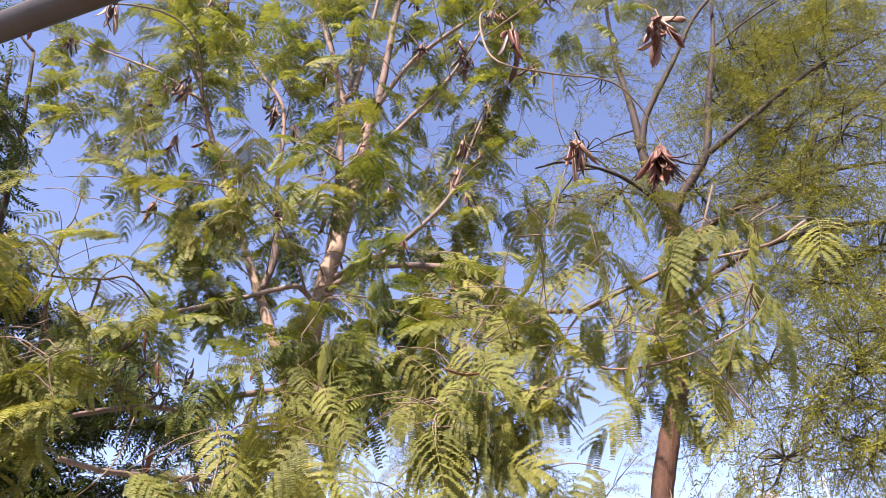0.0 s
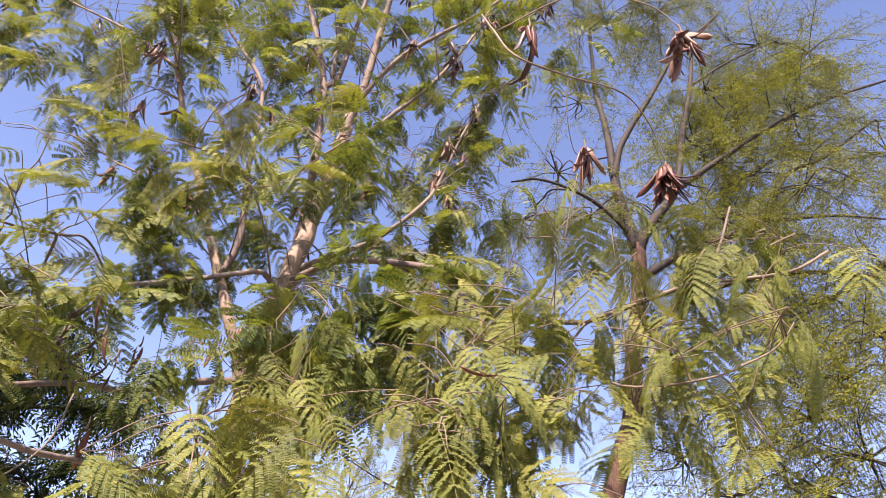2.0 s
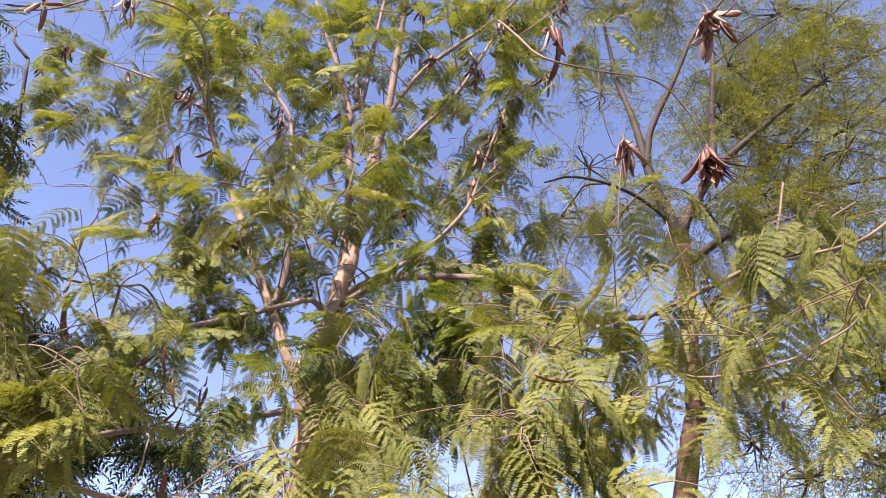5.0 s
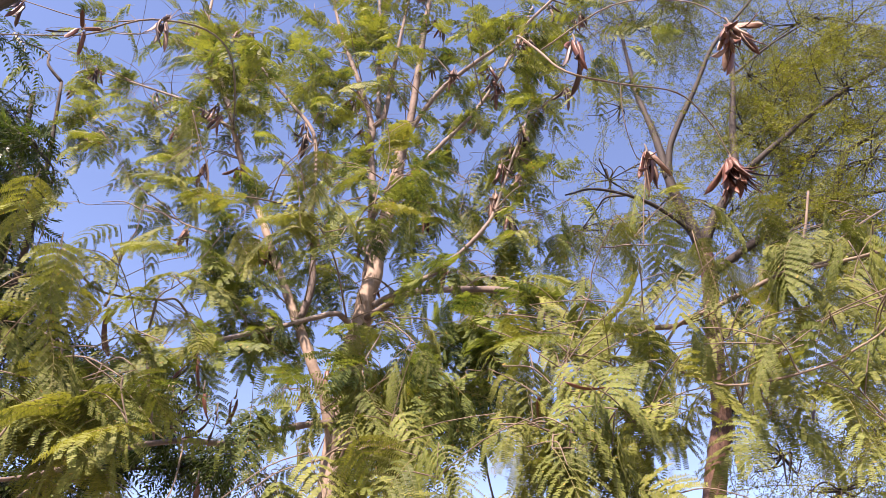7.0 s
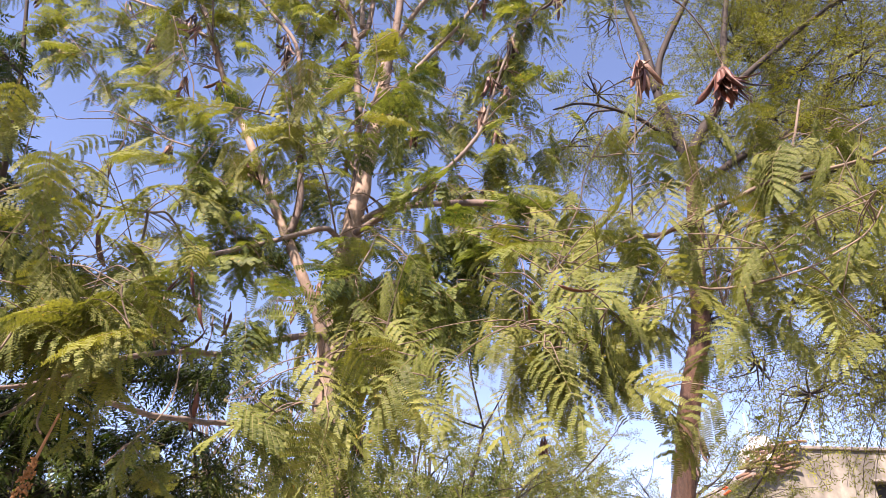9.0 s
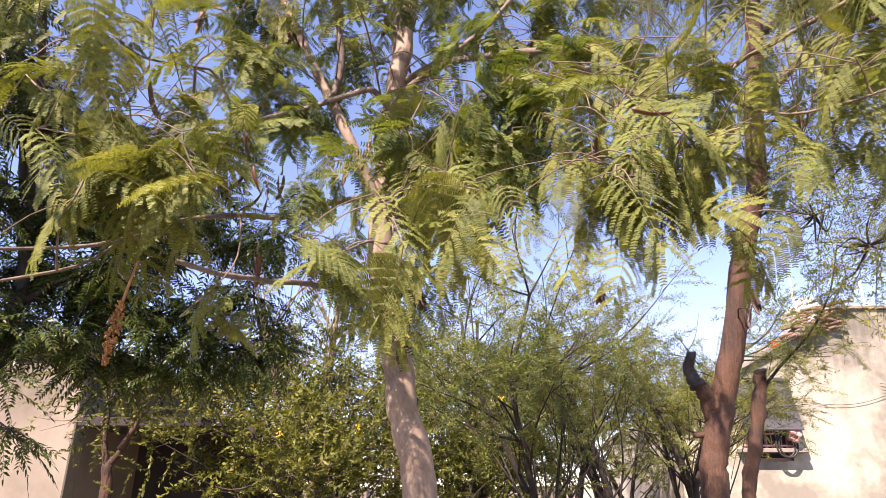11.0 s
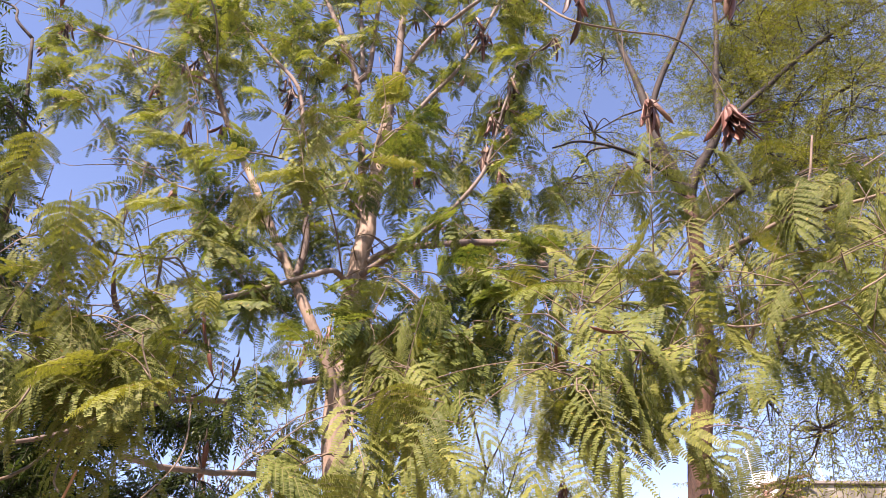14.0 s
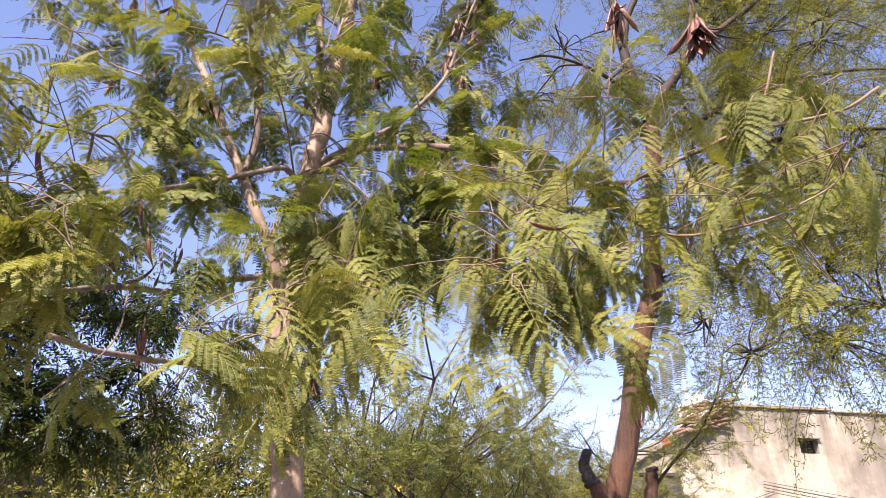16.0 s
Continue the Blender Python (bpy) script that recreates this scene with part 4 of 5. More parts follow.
def lead_tree():
    root = thing("lead_tree", (0, 0, 0), "tall lead tree with smooth tan trunk, feathery leaves and dry pods", "tree")
    g = Grove()
    g.limb(root, "trunk", [(-0.34, 2.93, -0.05), (-0.38, 2.91, 0.8), (-0.43, 2.90, 1.46), (-0.48, 2.90, 1.74), (-0.54, 2.90, 2.00), (-0.61, 2.88, 2.41), (-0.60, 2.88, 2.77), (-0.58, 2.88, 3.05), (-0.55, 2.88, 3.24), (-0.53, 2.88, 3.46), (-0.51, 2.88, 3.88), (-0.48, 2.90, 4.16)], 0.070, 0.032, M_BARK, 18, 0.02, "smooth pinkish-tan trunk with scars")
    limbs = [
        ([(-0.49, 2.90, 4.10), (-0.44, 2.90, 4.58), (-0.41, 2.90, 5.45), (-0.36, 2.92, 6.3), (-0.30, 2.95, 7.2)], 0.034, 0.014),
        ([(-0.675, 2.99, 4.40), (-0.68, 3.00, 4.57), (-0.79, 3.00, 4.96), (-1.02, 3.10, 5.69), (-1.3, 3.2, 6.8)], 0.030, 0.012),
        ([(-0.68, 3.00, 4.55), (-0.62, 3.00, 4.68), (-0.61, 3.10, 5.21), (-0.58, 3.10, 5.73), (-0.55, 3.2, 6.6)], 0.026, 0.012),
        ([(-0.66, 3.05, 4.72), (-0.70, 3.10, 5.20), (-0.74, 3.10, 5.71), (-0.82, 3.1, 6.5)], 0.020, 0.010),
        ([(-0.46, 2.90, 4.36), (-0.29, 2.80, 4.65), (-0.08, 2.70, 4.81), (0.16, 2.60, 4.97), (0.42, 2.5, 5.25), (0.7, 2.4, 5.4)], 0.020, 0.008),
        ([(-0.49, 2.90, 3.95), (-0.27, 2.90, 4.30), (-0.06, 2.80, 4.52), (0.14, 2.80, 5.00), (0.32, 2.8, 5.6)], 0.018, 0.008),
        ([(-0.575, 2.88, 3.12), (-0.37, 2.70, 3.15), (-0.20, 2.50, 3.05), (0.00, 2.30, 2.92), (0.06, 2.20, 2.84), (0.11, 2.12, 2.72), (0.17, 2.05, 2.61), (0.24, 1.90, 2.52), (0.34, 1.65, 2.385)], 0.024, 0.010),
        ([(-0.565, 2.88, 3.19), (-0.28, 2.80, 3.33), (-0.15, 2.75, 3.42), (-0.05, 2.70, 3.52), (0.02, 2.70, 3.65), (0.10, 2.7, 3.95), (0.2, 2.7, 4.3)], 0.022, 0.008),
        ([(-0.58, 2.88, 3.03), (-0.65, 2.70, 3.04), (-0.75, 2.70, 3.02), (-0.91, 2.70, 2.96), (-1.02, 2.60, 2.86), (-1.11, 2.50, 2.76), (-1.23, 2.40, 2.61)], 0.020, 0.011),
        ([(-0.60, 2.86, 2.62), (-0.69, 2.75, 2.57), (-0.80, 2.65, 2.50), (-0.93, 2.54, 2.40), (-1.04, 2.40, 2.35), (-1.10, 2.12, 2.21), (-1.15, 1.95, 2.09), (-1.22, 1.85, 2.03), (-1.32, 1.7, 1.97), (-1.5, 1.5, 1.9)], 0.023, 0.003),
        ([(-0.59, 2.85, 2.20), (-0.67, 2.70, 2.17), (-0.87, 2.55, 2.16), (-0.93, 2.40, 2.12), (-1.00, 2.25, 2.09), (-1.08, 2.10, 2.08)], 0.015, 0.012),
        ([(-0.61, 2.88, 2.45), (-0.66, 2.80, 2.66), (-0.73, 2.75, 2.81), (-0.79, 2.75, 2.94), (-0.84, 2.75, 3.05), (-0.90, 2.75, 3.17), (-0.99, 2.75, 3.35), (-1.09, 2.75, 3.57), (-1.28, 2.80, 3.97), (-1.40, 2.80, 4.27), (-1.58, 2.85, 4.72), (-1.83, 2.90, 5.30), (-1.95, 2.95, 5.9)], 0.040, 0.014),
        ([(-0.83, 2.75, 3.00), (-0.80, 2.75, 3.19), (-0.82, 2.75, 3.39), (-0.86, 2.75, 3.60), (-0.94, 2.80, 4.21), (-1.12, 2.85, 4.54), (-1.33, 2.90, 4.85), (-1.64, 3.00, 5.40)], 0.026, 0.010),
        ([(-0.555, 2.88, 3.12), (-0.585, 2.90, 3.36), (-0.595, 2.92, 3.65), (-0.615, 2.94, 4.0), (-0.675, 3.0, 4.45)], 0.034, 0.030),
        ([(-1.40, 2.80, 4.27), (-1.75, 2.85, 4.55), (-2.1, 2.9, 4.75), (-2.5, 3.0, 5.0)], 0.013, 0.005),
    ]
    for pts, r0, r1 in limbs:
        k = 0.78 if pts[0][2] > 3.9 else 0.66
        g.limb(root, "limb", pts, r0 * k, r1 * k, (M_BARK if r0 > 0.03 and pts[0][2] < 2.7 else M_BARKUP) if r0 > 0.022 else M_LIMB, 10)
    twigs = [
        ([(0.34, 1.65, 2.385), (0.38, 1.58, 2.38), (0.46, 1.52, 2.40), (0.55, 1.47, 2.43), (0.60, 1.45, 2.425), (0.72, 1.40, 2.44), (0.80, 1.37, 2.49)], 0.0095, 0.006),
        ([(0.55, 1.47, 2.43), (0.61, 1.47, 2.54), (0.66, 1.47, 2.67)], 0.006, 0.0045),
        ([(0.58, 1.455, 2.43), (0.70, 1.45, 2.53), (0.80, 1.45, 2.60)], 0.005, 0.003),
        ([(0.34, 1.65, 2.385), (0.28, 1.60, 2.27), (0.35, 1.50, 2.16), (0.48, 1.40, 2.15), (0.56, 1.35, 2.18)], 0.006, 0.0035),
        ([(0.20, 1.95, 2.56), (0.12, 1.70, 2.42), (0.05, 1.55, 2.22), (0.0, 1.46, 2.05)], 0.0035, 0.002),
        ([(0.16, 2.60, 4.95), (0.10, 2.1, 4.2), (0.08, 1.65, 3.45), (0.12, 1.50, 3.14), (0.29, 1.55, 3.16), (0.49, 1.62, 3.22), (0.61, 1.70, 3.19), (0.67, 1.745, 3.08)], 0.008, 0.003),
        ([(0.08, 1.65, 3.45), (0.3, 1.5, 3.5), (0.5, 1.43, 3.42), (0.595, 1.415, 3.30)], 0.005, 0.003),
        ([(0.29, 1.55, 3.16), (0.30, 1.60, 3.05), (0.34, 1.66, 2.965), (0.38, 1.66, 2.99)], 0.003, 0.002),
        ([(-1.40, 2.80, 4.27), (-1.2, 2.2, 4.0), (-1.08, 1.75, 3.62), (-1.16, 1.53, 3.37), (-1.30, 1.49, 3.22), (-1.50, 1.45, 3.15)], 0.009, 0.003),
        ([(-1.16, 1.53, 3.37), (-1.32, 1.5, 3.31), (-1.55, 1.45, 3.34)], 0.004, 0.0025),
        ([(-1.11, 2.50, 2.76), (-1.00, 2.0, 2.62), (-0.93, 1.72, 2.45), (-0.98, 1.55, 2.36), (-1.05, 1.48, 2.42)], 0.007, 0.004),
        ([(-0.93, 1.72, 2.45), (-0.90, 1.70, 2.30), (-0.84, 1.75, 2.10)], 0.006, 0.005),
        ([(-0.62, 2.72, 3.04), (-0.60, 2.2, 2.95), (-0.62, 1.85, 2.85), (-0.72, 1.65, 2.74), (-0.86, 1.58, 2.68)], 0.007, 0.003),
        ([(-1.10, 2.12, 2.21), (-1.03, 1.75, 2.02), (-0.98, 1.5, 1.86), (-1.12, 1.38, 1.78), (-1.3, 1.3, 1.72)], 0.007, 0.003),
        ([(-1.04, 2.40, 2.35), (-0.95, 2.2, 2.24), (-0.90, 2.05, 2.05), (-0.98, 1.95, 1.88)], 0.005, 0.003),
        ([(-0.57, 2.84, 2.35), (-0.50, 2.3, 2.25), (-0.44, 1.8, 2.08), (-0.40, 1.45, 1.88)], 0.008, 0.004),
        ([(-0.95, 1.60, 1.98), (-0.92, 1.53, 1.87), (-0.90, 1.52, 1.84)], 0.004, 0.003),
    ]
    for pts, r0, r1 in twigs:
        g.limb(root, "twig", pts, r0 * 0.58, r1 * 0.58, M_TWIG, 7, 0.06, steps=5)

    near, far = [], []
    for group, per in ((NEAR_RIGHT, 4.6), (NEAR_LOW, 4.2), (NEAR_RIGHT2, 4.0), (NEAR_LEFT, 3.8), (NEAR_LOWLEFT, 3.2), (NEAR_MORE, 4.0)):
        hub_fronds(g, group, FROND_NEAR, per, near, (0.45, 0.72) if group is NEAR_LOWLEFT else (0.5, 0.8), flat=group is NEAR_LEFT)
    for group, per in ((CROWN_LOW, 9), (MID_LOW, 9)):
        clump_fronds(g, group, FROND_MID, per, far, (0.62, 0.98), 0.6, 1.1, (0.003, 0.0014), 5, -0.35)
    high = []
    for group, per in ((CROWN_LEFT, 14), (CROWN_RIGHT, 13)):
        clump_fronds(g, group, FROND_CROWN, per, high, (0.75, 1.15), 0.6, 2.1, (0.005, 0.0018), 8, -0.3)
    for pts, r0, r1 in limbs:
        line = spline(pts, 6)
        line = line[(line[:, 2] > 3.0) & (line[:, 1] > 2.45)]
        if len(line) > 3:
            dress(g, line, 0.21 if line[-1][0] > -2.2 else 0.4, FROND_CROWN, high, (0.2, 0.6), 4, (0.7, 1.05))
    dress(g, [(-0.58, 2.86, 2.95), (-0.55, 2.86, 3.24), (-0.53, 2.86, 3.5), (-0.50, 2.86, 4.1)], 0.11, FROND_CROWN, high, (0.12, 0.45), 5, (0.6, 0.95))
    dress(g, [(-0.62, 2.6, 3.55), (-0.5, 2.35, 3.4), (-0.42, 2.1, 3.25)], 0.08, FROND_MID, far, (0.15, 0.4), 5, (0.6, 0.95))
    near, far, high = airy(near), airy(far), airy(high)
    scatter("crown", FROND_MID, far, [M_FROND_SHADED, M_STALK], root, "blue-green feathery crown, darkened for shade")
    scatter("high_crown", FROND_CROWN, high, [M_FROND_SHADED, M_STALK], root, "airy green feathery upper crown, darkened for shade")

    # pods
    pod_cluster(root, (0.665, 1.745, 3.06), 26, ("red", "red", "red", "dark"), 0.26, 1.0, 1)
    pod_cluster(root, (0.59, 1.415, 3.27), 22, ("red", "red", "pale"), 0.5, 0.95, 2, "spread bunch of split pale-brown pods")
    pod_cluster(root, (0.37, 1.66, 2.985), 11, ("red", "red", "pale"), 0.3, 0.8, 3)
    pod_cluster(root, (0.165, 1.53, 3.33), 6, ("dark", "red", "pale"), 0.6, 0.95, 4)
    pod_cluster(root, (-1.31, 1.48, 3.23), 6, ("red", "dark"), 0.8, 0.6, 5)
    pod_cluster(root, (-1.13, 1.54, 3.38), 7, ("red", "pale", "dark"), 0.4, 0.7, 6)
    pod_cluster(root, (-1.52, 1.46, 3.33), 6, ("dark", "red"), 0.6, 0.7, 7)
    hang = [(-0.915, 2.44, 2.52), (-0.94, 2.2, 2.43), (-0.90, 2.25, 2.38), (-0.69, 2.5, 2.60), (-0.97, 2.05, 2.36), (-0.98, 2.05, 2.34), (-0.60, 2.40, 2.62), (-0.94, 2.35, 2.20), (-0.89, 1.96, 2.42), (-0.98, 1.60, 2.35)]
    for k, at in enumerate(hang):
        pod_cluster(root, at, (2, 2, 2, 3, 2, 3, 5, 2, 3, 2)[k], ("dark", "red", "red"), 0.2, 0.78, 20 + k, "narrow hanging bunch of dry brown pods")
    for k, at in enumerate([(0.53, 2.70, 2.26), (0.52, 2.60, 2.12), (0.64, 2.80, 2.20), (0.19, 2.50, 2.08), (0.13, 2.40, 2.01), (1.06, 3.40, 2.38), (1.07, 3.40, 2.26)]):
        spot = min(g.spots, key=lambda p: np.linalg.norm(p - np.array(at)))
        if np.linalg.norm(spot - np.array(at)) > 0.3:
            at = tuple(spot + np.array([0.0, 0.0, -0.05]))
        g.reach(at, 0.003, 0.0015, keep=False)
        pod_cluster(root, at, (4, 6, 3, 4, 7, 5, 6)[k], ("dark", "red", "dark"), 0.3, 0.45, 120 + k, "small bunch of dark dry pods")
    r = random.Random(9)
    for k in range(80):
        p = g.spots[r.randrange(len(g.spots))]
        while not (2.4 < p[1] < 3.02 and p[2] > 3.3):
            p = g.spots[r.randrange(len(g.spots))]
        pod_cluster(root, (p[0] + r.uniform(-0.06, 0.06), p[1] + r.uniform(-0.06, 0.06), p[2] - 0.04), r.randrange(4, 9), ("dark", "red", "pale"), 0.3, 0.85, 40 + k, "bunch of dry brown pods high in the crown")
    pod_cluster(root, (0.16, 2.40, 2.09), 11, ("red", "red", "pale"), 0.3, 0.45, 80)

    part("twig_mass", g.twigs.mesh("twig_mass", M_TWIG), root, "thin leaf-bearing twigs", "stuff")

    for k, (at, turn) in enumerate([((0.06, 1.31, 2.05), 70), ((0.947, 2.2, 2.45), 55), ((-0.02, 1.5, 2.12), -40), ((0.30, 1.52, 2.31), 65)]):
        ob = part("pod", POD_SHAPES["red"][k], root, "single curled red-brown pod")
        ob.matrix_basis = pose(*at) @ pose(0, 0, 0, 0, turn, 40 * k) @ Matrix.Scale(0.55, 4)

    # dry seed head
    b = bmesh.new()
    rr = random.Random(2)
    for k in range(280):
        u = rr.random()
        w = 0.016 * math.sin(math.pi * min(1, 0.12 + 0.8 * u)) * (0.4 + 0.6 * rr.random())
        a = rr.uniform(0, 6.28)
        m = pose(w * math.cos(a) - 0.012 * u, w * math.sin(a), -0.02 - 0.145 * u, rr.uniform(0, 180), rr.uniform(0, 180), 0) @ Matrix.Diagonal((0.0027, 0.0021, 0.0042, 1))
        bmesh.ops.create_icosphere(b, subdivisions=1, radius=1, matrix=m)
    me = bpy.data.meshes.new("seed_head")
    b.to_mesh(me)
    b.free()
    me.materials.append(M_SEED)
    head = part("seed_head", me, root, "dry orange-brown hanging seed head")
    head.location, head.scale = (-0.90, 1.525, 1.815), (0.8, 0.8, 0.8)
    t = Tubes()
    t.add(spline([(-0.885, 1.53, 1.88), (-0.893, 1.527, 1.83), (-0.90, 1.525, 1.785)], 4), 0.002, 0.003, 6)
    part("seed_stalk", t.mesh("seed_stalk", M_RAWWOOD), root, "dry orange stalk")

    shapes = []
    for k, (v, q, m) in enumerate(FROND_NEAR):
        shapes.append(quads_mesh("leaf", v, q, [M_FROND, M_STALK], m))
    for k, axes, spot, size in near:
        ob = part("leaf", shapes[k], root)
        ob.matrix_basis = Matrix.Translation(spot) @ Matrix([[float(c) for c in row] for row in axes]).to_4x4() @ Matrix.Scale(size, 4)


# ---- mesquite, neem, shrubs ----
def mesquite_tree():
    root = thing("mesquite_tree", (0, 0, 0), "mesquite tree with dark rough trunk and fine drooping foliage", "tree")
    g = Grove()
    g.limb(root, "trunk", [(0.98, 4.1, -0.05), (1.0, 4.1, 0.8), (1.04, 4.10, 1.49), (1.10, 4.10, 1.77), (1.20, 4.10, 2.06), (1.34, 4.05, 2.61), (1.42, 4.00, 3.01), (1.48, 4.00, 3.31), (1.56, 3.95, 3.96), (1.60, 3.90, 4.50)], 0.078, 0.050, M_DARKBARK, 20, 0.018, "dark brown fissured trunk")
    limbs = [
        ([(1.59, 3.90, 4.45), (1.51, 3.90, 4.84), (1.47, 3.90, 5.11), (1.45, 3.95, 5.78), (1.42, 4.00, 6.34), (1.42, 4.0, 7.3)], 0.048, 0.015),
        ([(1.47, 3.90, 5.11), (1.55, 3.85, 5.49), (1.85, 3.80, 6.11), (2.07, 3.70, 6.58), (2.60, 3.70, 7.34)], 0.030, 0.012),
        ([(1.60, 3.90, 4.42), (1.67, 3.85, 4.62), (1.90, 3.80, 5.00), (2.05, 3.80, 5.66), (2.21, 3.80, 6.29), (2.33, 3.8, 7.0)], 0.044, 0.014),
        ([(1.90, 3.80, 5.00), (2.31, 3.70, 5.37), (2.75, 3.60, 5.74), (3.24, 3.50, 6.06), (3.9, 3.4, 6.4)], 0.026, 0.009),
        ([(1.57, 3.92, 4.2), (2.05, 3.90, 4.57), (2.56, 3.80, 4.84), (2.79, 3.70, 5.27), (3.08, 3.60, 5.43), (3.6, 3.5, 5.9)], 0.034, 0.010),
        ([(1.60, 3.90, 4.55), (1.25, 3.80, 4.76), (0.83, 3.60, 4.69), (0.57, 3.50, 4.53)], 0.018, 0.005),
        ([(1.52, 3.97, 3.7), (1.9, 3.8, 4.05), (2.4, 3.6, 4.2), (2.9, 3.4, 4.15), (3.3, 3.2, 3.9)], 0.026, 0.007),
        ([(2.21, 3.80, 6.29), (2.7, 3.8, 6.8), (3.3, 3.8, 7.3)], 0.014, 0.006),
        ([(2.56, 3.80, 4.84), (3.0, 3.5, 4.75), (3.4, 3.2, 4.5)], 0.014, 0.005),
    ]
    for pts, r0, r1 in limbs:
        g.limb(root, "limb", pts, r0, r1, M_MESQLIMB, 9, 0.05)
    cut = Grove()
    cut.limb(root, "stub", [(1.09, 4.10, 1.80), (1.04, 4.07, 1.93), (1.0, 4.05, 2.05)], 0.046, 0.038, M_DARKBARK, 12, 0.05, "broken rough branch stub")
    cut.limb(root, "stub", [(1.10, 4.10, 1.70), (1.02, 4.08, 1.76), (0.95, 4.06, 1.77)], 0.022, 0.014, M_DARKBARK, 8, 0.08)
    cut.limb(root, "charred_tip", [(1.0, 4.05, 2.02), (0.975, 4.045, 2.09), (0.972, 4.04, 2.16), (0.985, 4.04, 2.215)], 0.044, 0.022, M_CHAR, 12, 0.07, "black charred jagged tip")
    kinds = [fine_spray(0.5 + 0.06 * k, 15 + k, k, 0.066, 0.0066) for k in range(6)]
    out = []
    for group, per in ((MESQ_TOP, 108), (MESQ_LOW, 98)):
        for x, y, z, r in group:
            c = np.array((x, y, z + 0.25 * r))
            g.reach(c, 0.010, 0.004, 0.10)
            subs = []
            for _ in range(11):
                d = unit(rng.normal(size=3) * (1, 1, 0.6))
                e = c + d * r * rng.uniform(0.5, 1.1)
                line = spline([c, (c + e) / 2 + rng.normal(size=3) * 0.15 * r, e + np.array([0, 0, -0.1 * r])], 5)
                g.twigs.add(line, 0.0075, 0.0025, 4)
                subs.append(line)
            for _ in range(int(per * min(1.25, (r / 0.45) ** 1.5))):
                line = subs[rng.integers(len(subs))]
                k = rng.integers(1, len(line))
                d = unit(line[k] - line[k - 1]) + rng.normal(size=3) * 0.55 + np.array([0, 0, -0.35])
                out.append((rng.integers(6), turn_to(d, np.array([0, 0, 1.0]) + rng.normal(size=3) * 0.5), line[k], rng.uniform(0.6, 1.1)))
    for k, at in enumerate([(1.22, 3.8, 2.40), (1.26, 3.8, 2.50)]):
        g.reach(at, 0.006, 0.003)
        pod_cluster(root, at, 5 + k % 3, ("dark", "dark", "red"), 0.3, 0.95, 90 + k, "narrow bunch of dark dry pods")
    part("twig_mass", g.twigs.mesh("twig_mass", M_MESQLIMB), root, "thin tangled drooping twigs", "stuff")
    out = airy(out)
    scatter("crown", kinds, out, [M_MESQ, M_MESQLIMB], root, "fine olive-green feathery drooping foliage")


def neem_tree():
    root = thing("neem_tree", (0, 0, 0), "dark neem tree with slanting trunk and drooping toothed leaves", "tree")
    g = Grove()
    g.limb(root, "trunk", [(-2.72, 3.4, -0.05), (-2.63, 3.4, 0.8), (-2.56, 3.40, 1.45), (-2.505, 3.40, 1.72), (-2.485, 3.40, 1.93), (-2.485, 3.42, 2.18), (-2.49, 3.47, 2.5), (-2.60, 3.50, 3.0)], 0.046, 0.036, M_NEEMBARK, 14, 0.04, "dark slanting trunk")
    for pts, r0, r1 in [
        ([(-2.60, 3.50, 2.95), (-2.75, 3.5, 3.5), (-2.9, 3.4, 4.2), (-3.0, 3.2, 5.0)], 0.042, 0.014),
        ([(-2.48, 3.50, 2.56), (-2.66, 3.40, 2.95), (-2.83, 3.20, 3.12), (-3.1, 3.0, 3.4)], 0.030, 0.012),
        ([(-2.58, 3.50, 2.9), (-2.45, 3.2, 3.4), (-2.35, 2.9, 3.9), (-2.4, 2.7, 4.5)], 0.026, 0.008),
        ([(-2.47, 3.47, 2.35), (-2.2, 3.6, 2.6), (-1.9, 3.75, 2.7), (-1.5, 3.8, 2.75)], 0.022, 0.007),
        ([(-2.46, 3.45, 2.15), (-2.15, 3.6, 2.2), (-1.9, 3.8, 2.25)], 0.014, 0.006),
    ]:
        g.limb(root, "limb", pts, r0, r1, M_NEEMBARK, 9)
    kinds = [neem_leaf(0.22 + 0.02 * k, 6 + k % 3, k) for k in range(6)]
    out = []
    for group, per in ((NEEM, 118), (NEEM_UP, 100), (NEEM_UP2, 120)):
        for x, y, z, r in group:
            c = np.array((x, y, z))
            g.reach(c, 0.010, 0.004)
            n = int(per * min(1.3, (r / 0.28)) ** 1.3)
            for _ in range(max(3, n // 7)):
                d = unit(rng.normal(size=3) * (1, 1, 0.6))
                e = c + d * max(0.05, r) * rng.uniform(0.5, 1.05) + np.array([0, 0, -0.12 * r])
                line = spline([c, (c + e) / 2 + np.array([0, 0, 0.12 * r]) + rng.normal(size=3) * 0.1 * r, e], 4)
                g.twigs.add(line, 0.005, 0.002, 4)
                for _ in range(8):
                    m = rng.integers(2, len(line))
                    q = d * 0.6 + rng.normal(size=3) * (0.8, 0.8, 0.3) + np.array([0, 0, -0.4])
                    out.append((rng.integers(6), turn_to(q, np.array([0, 0, 1.0]) + rng.normal(size=3) * 0.5), line[m] + rng.normal(size=3) * 0.03, rng.uniform(0.5, 0.82)))
    part("twig_mass", g.twigs.mesh("twig_mass", M_NEEMBARK), root, "dark twigs", "stuff")
    scatter("crown", kinds, out, [M_NEEM, M_NEEMSTALK], root, "dark green drooping leaves")


BUSH = [bush_spray(k) for k in range(5)]
BUSH_FINE = [fine_spray(0.5, 20, 60 + k, 0.080, 0.0105) for k in range(4)]


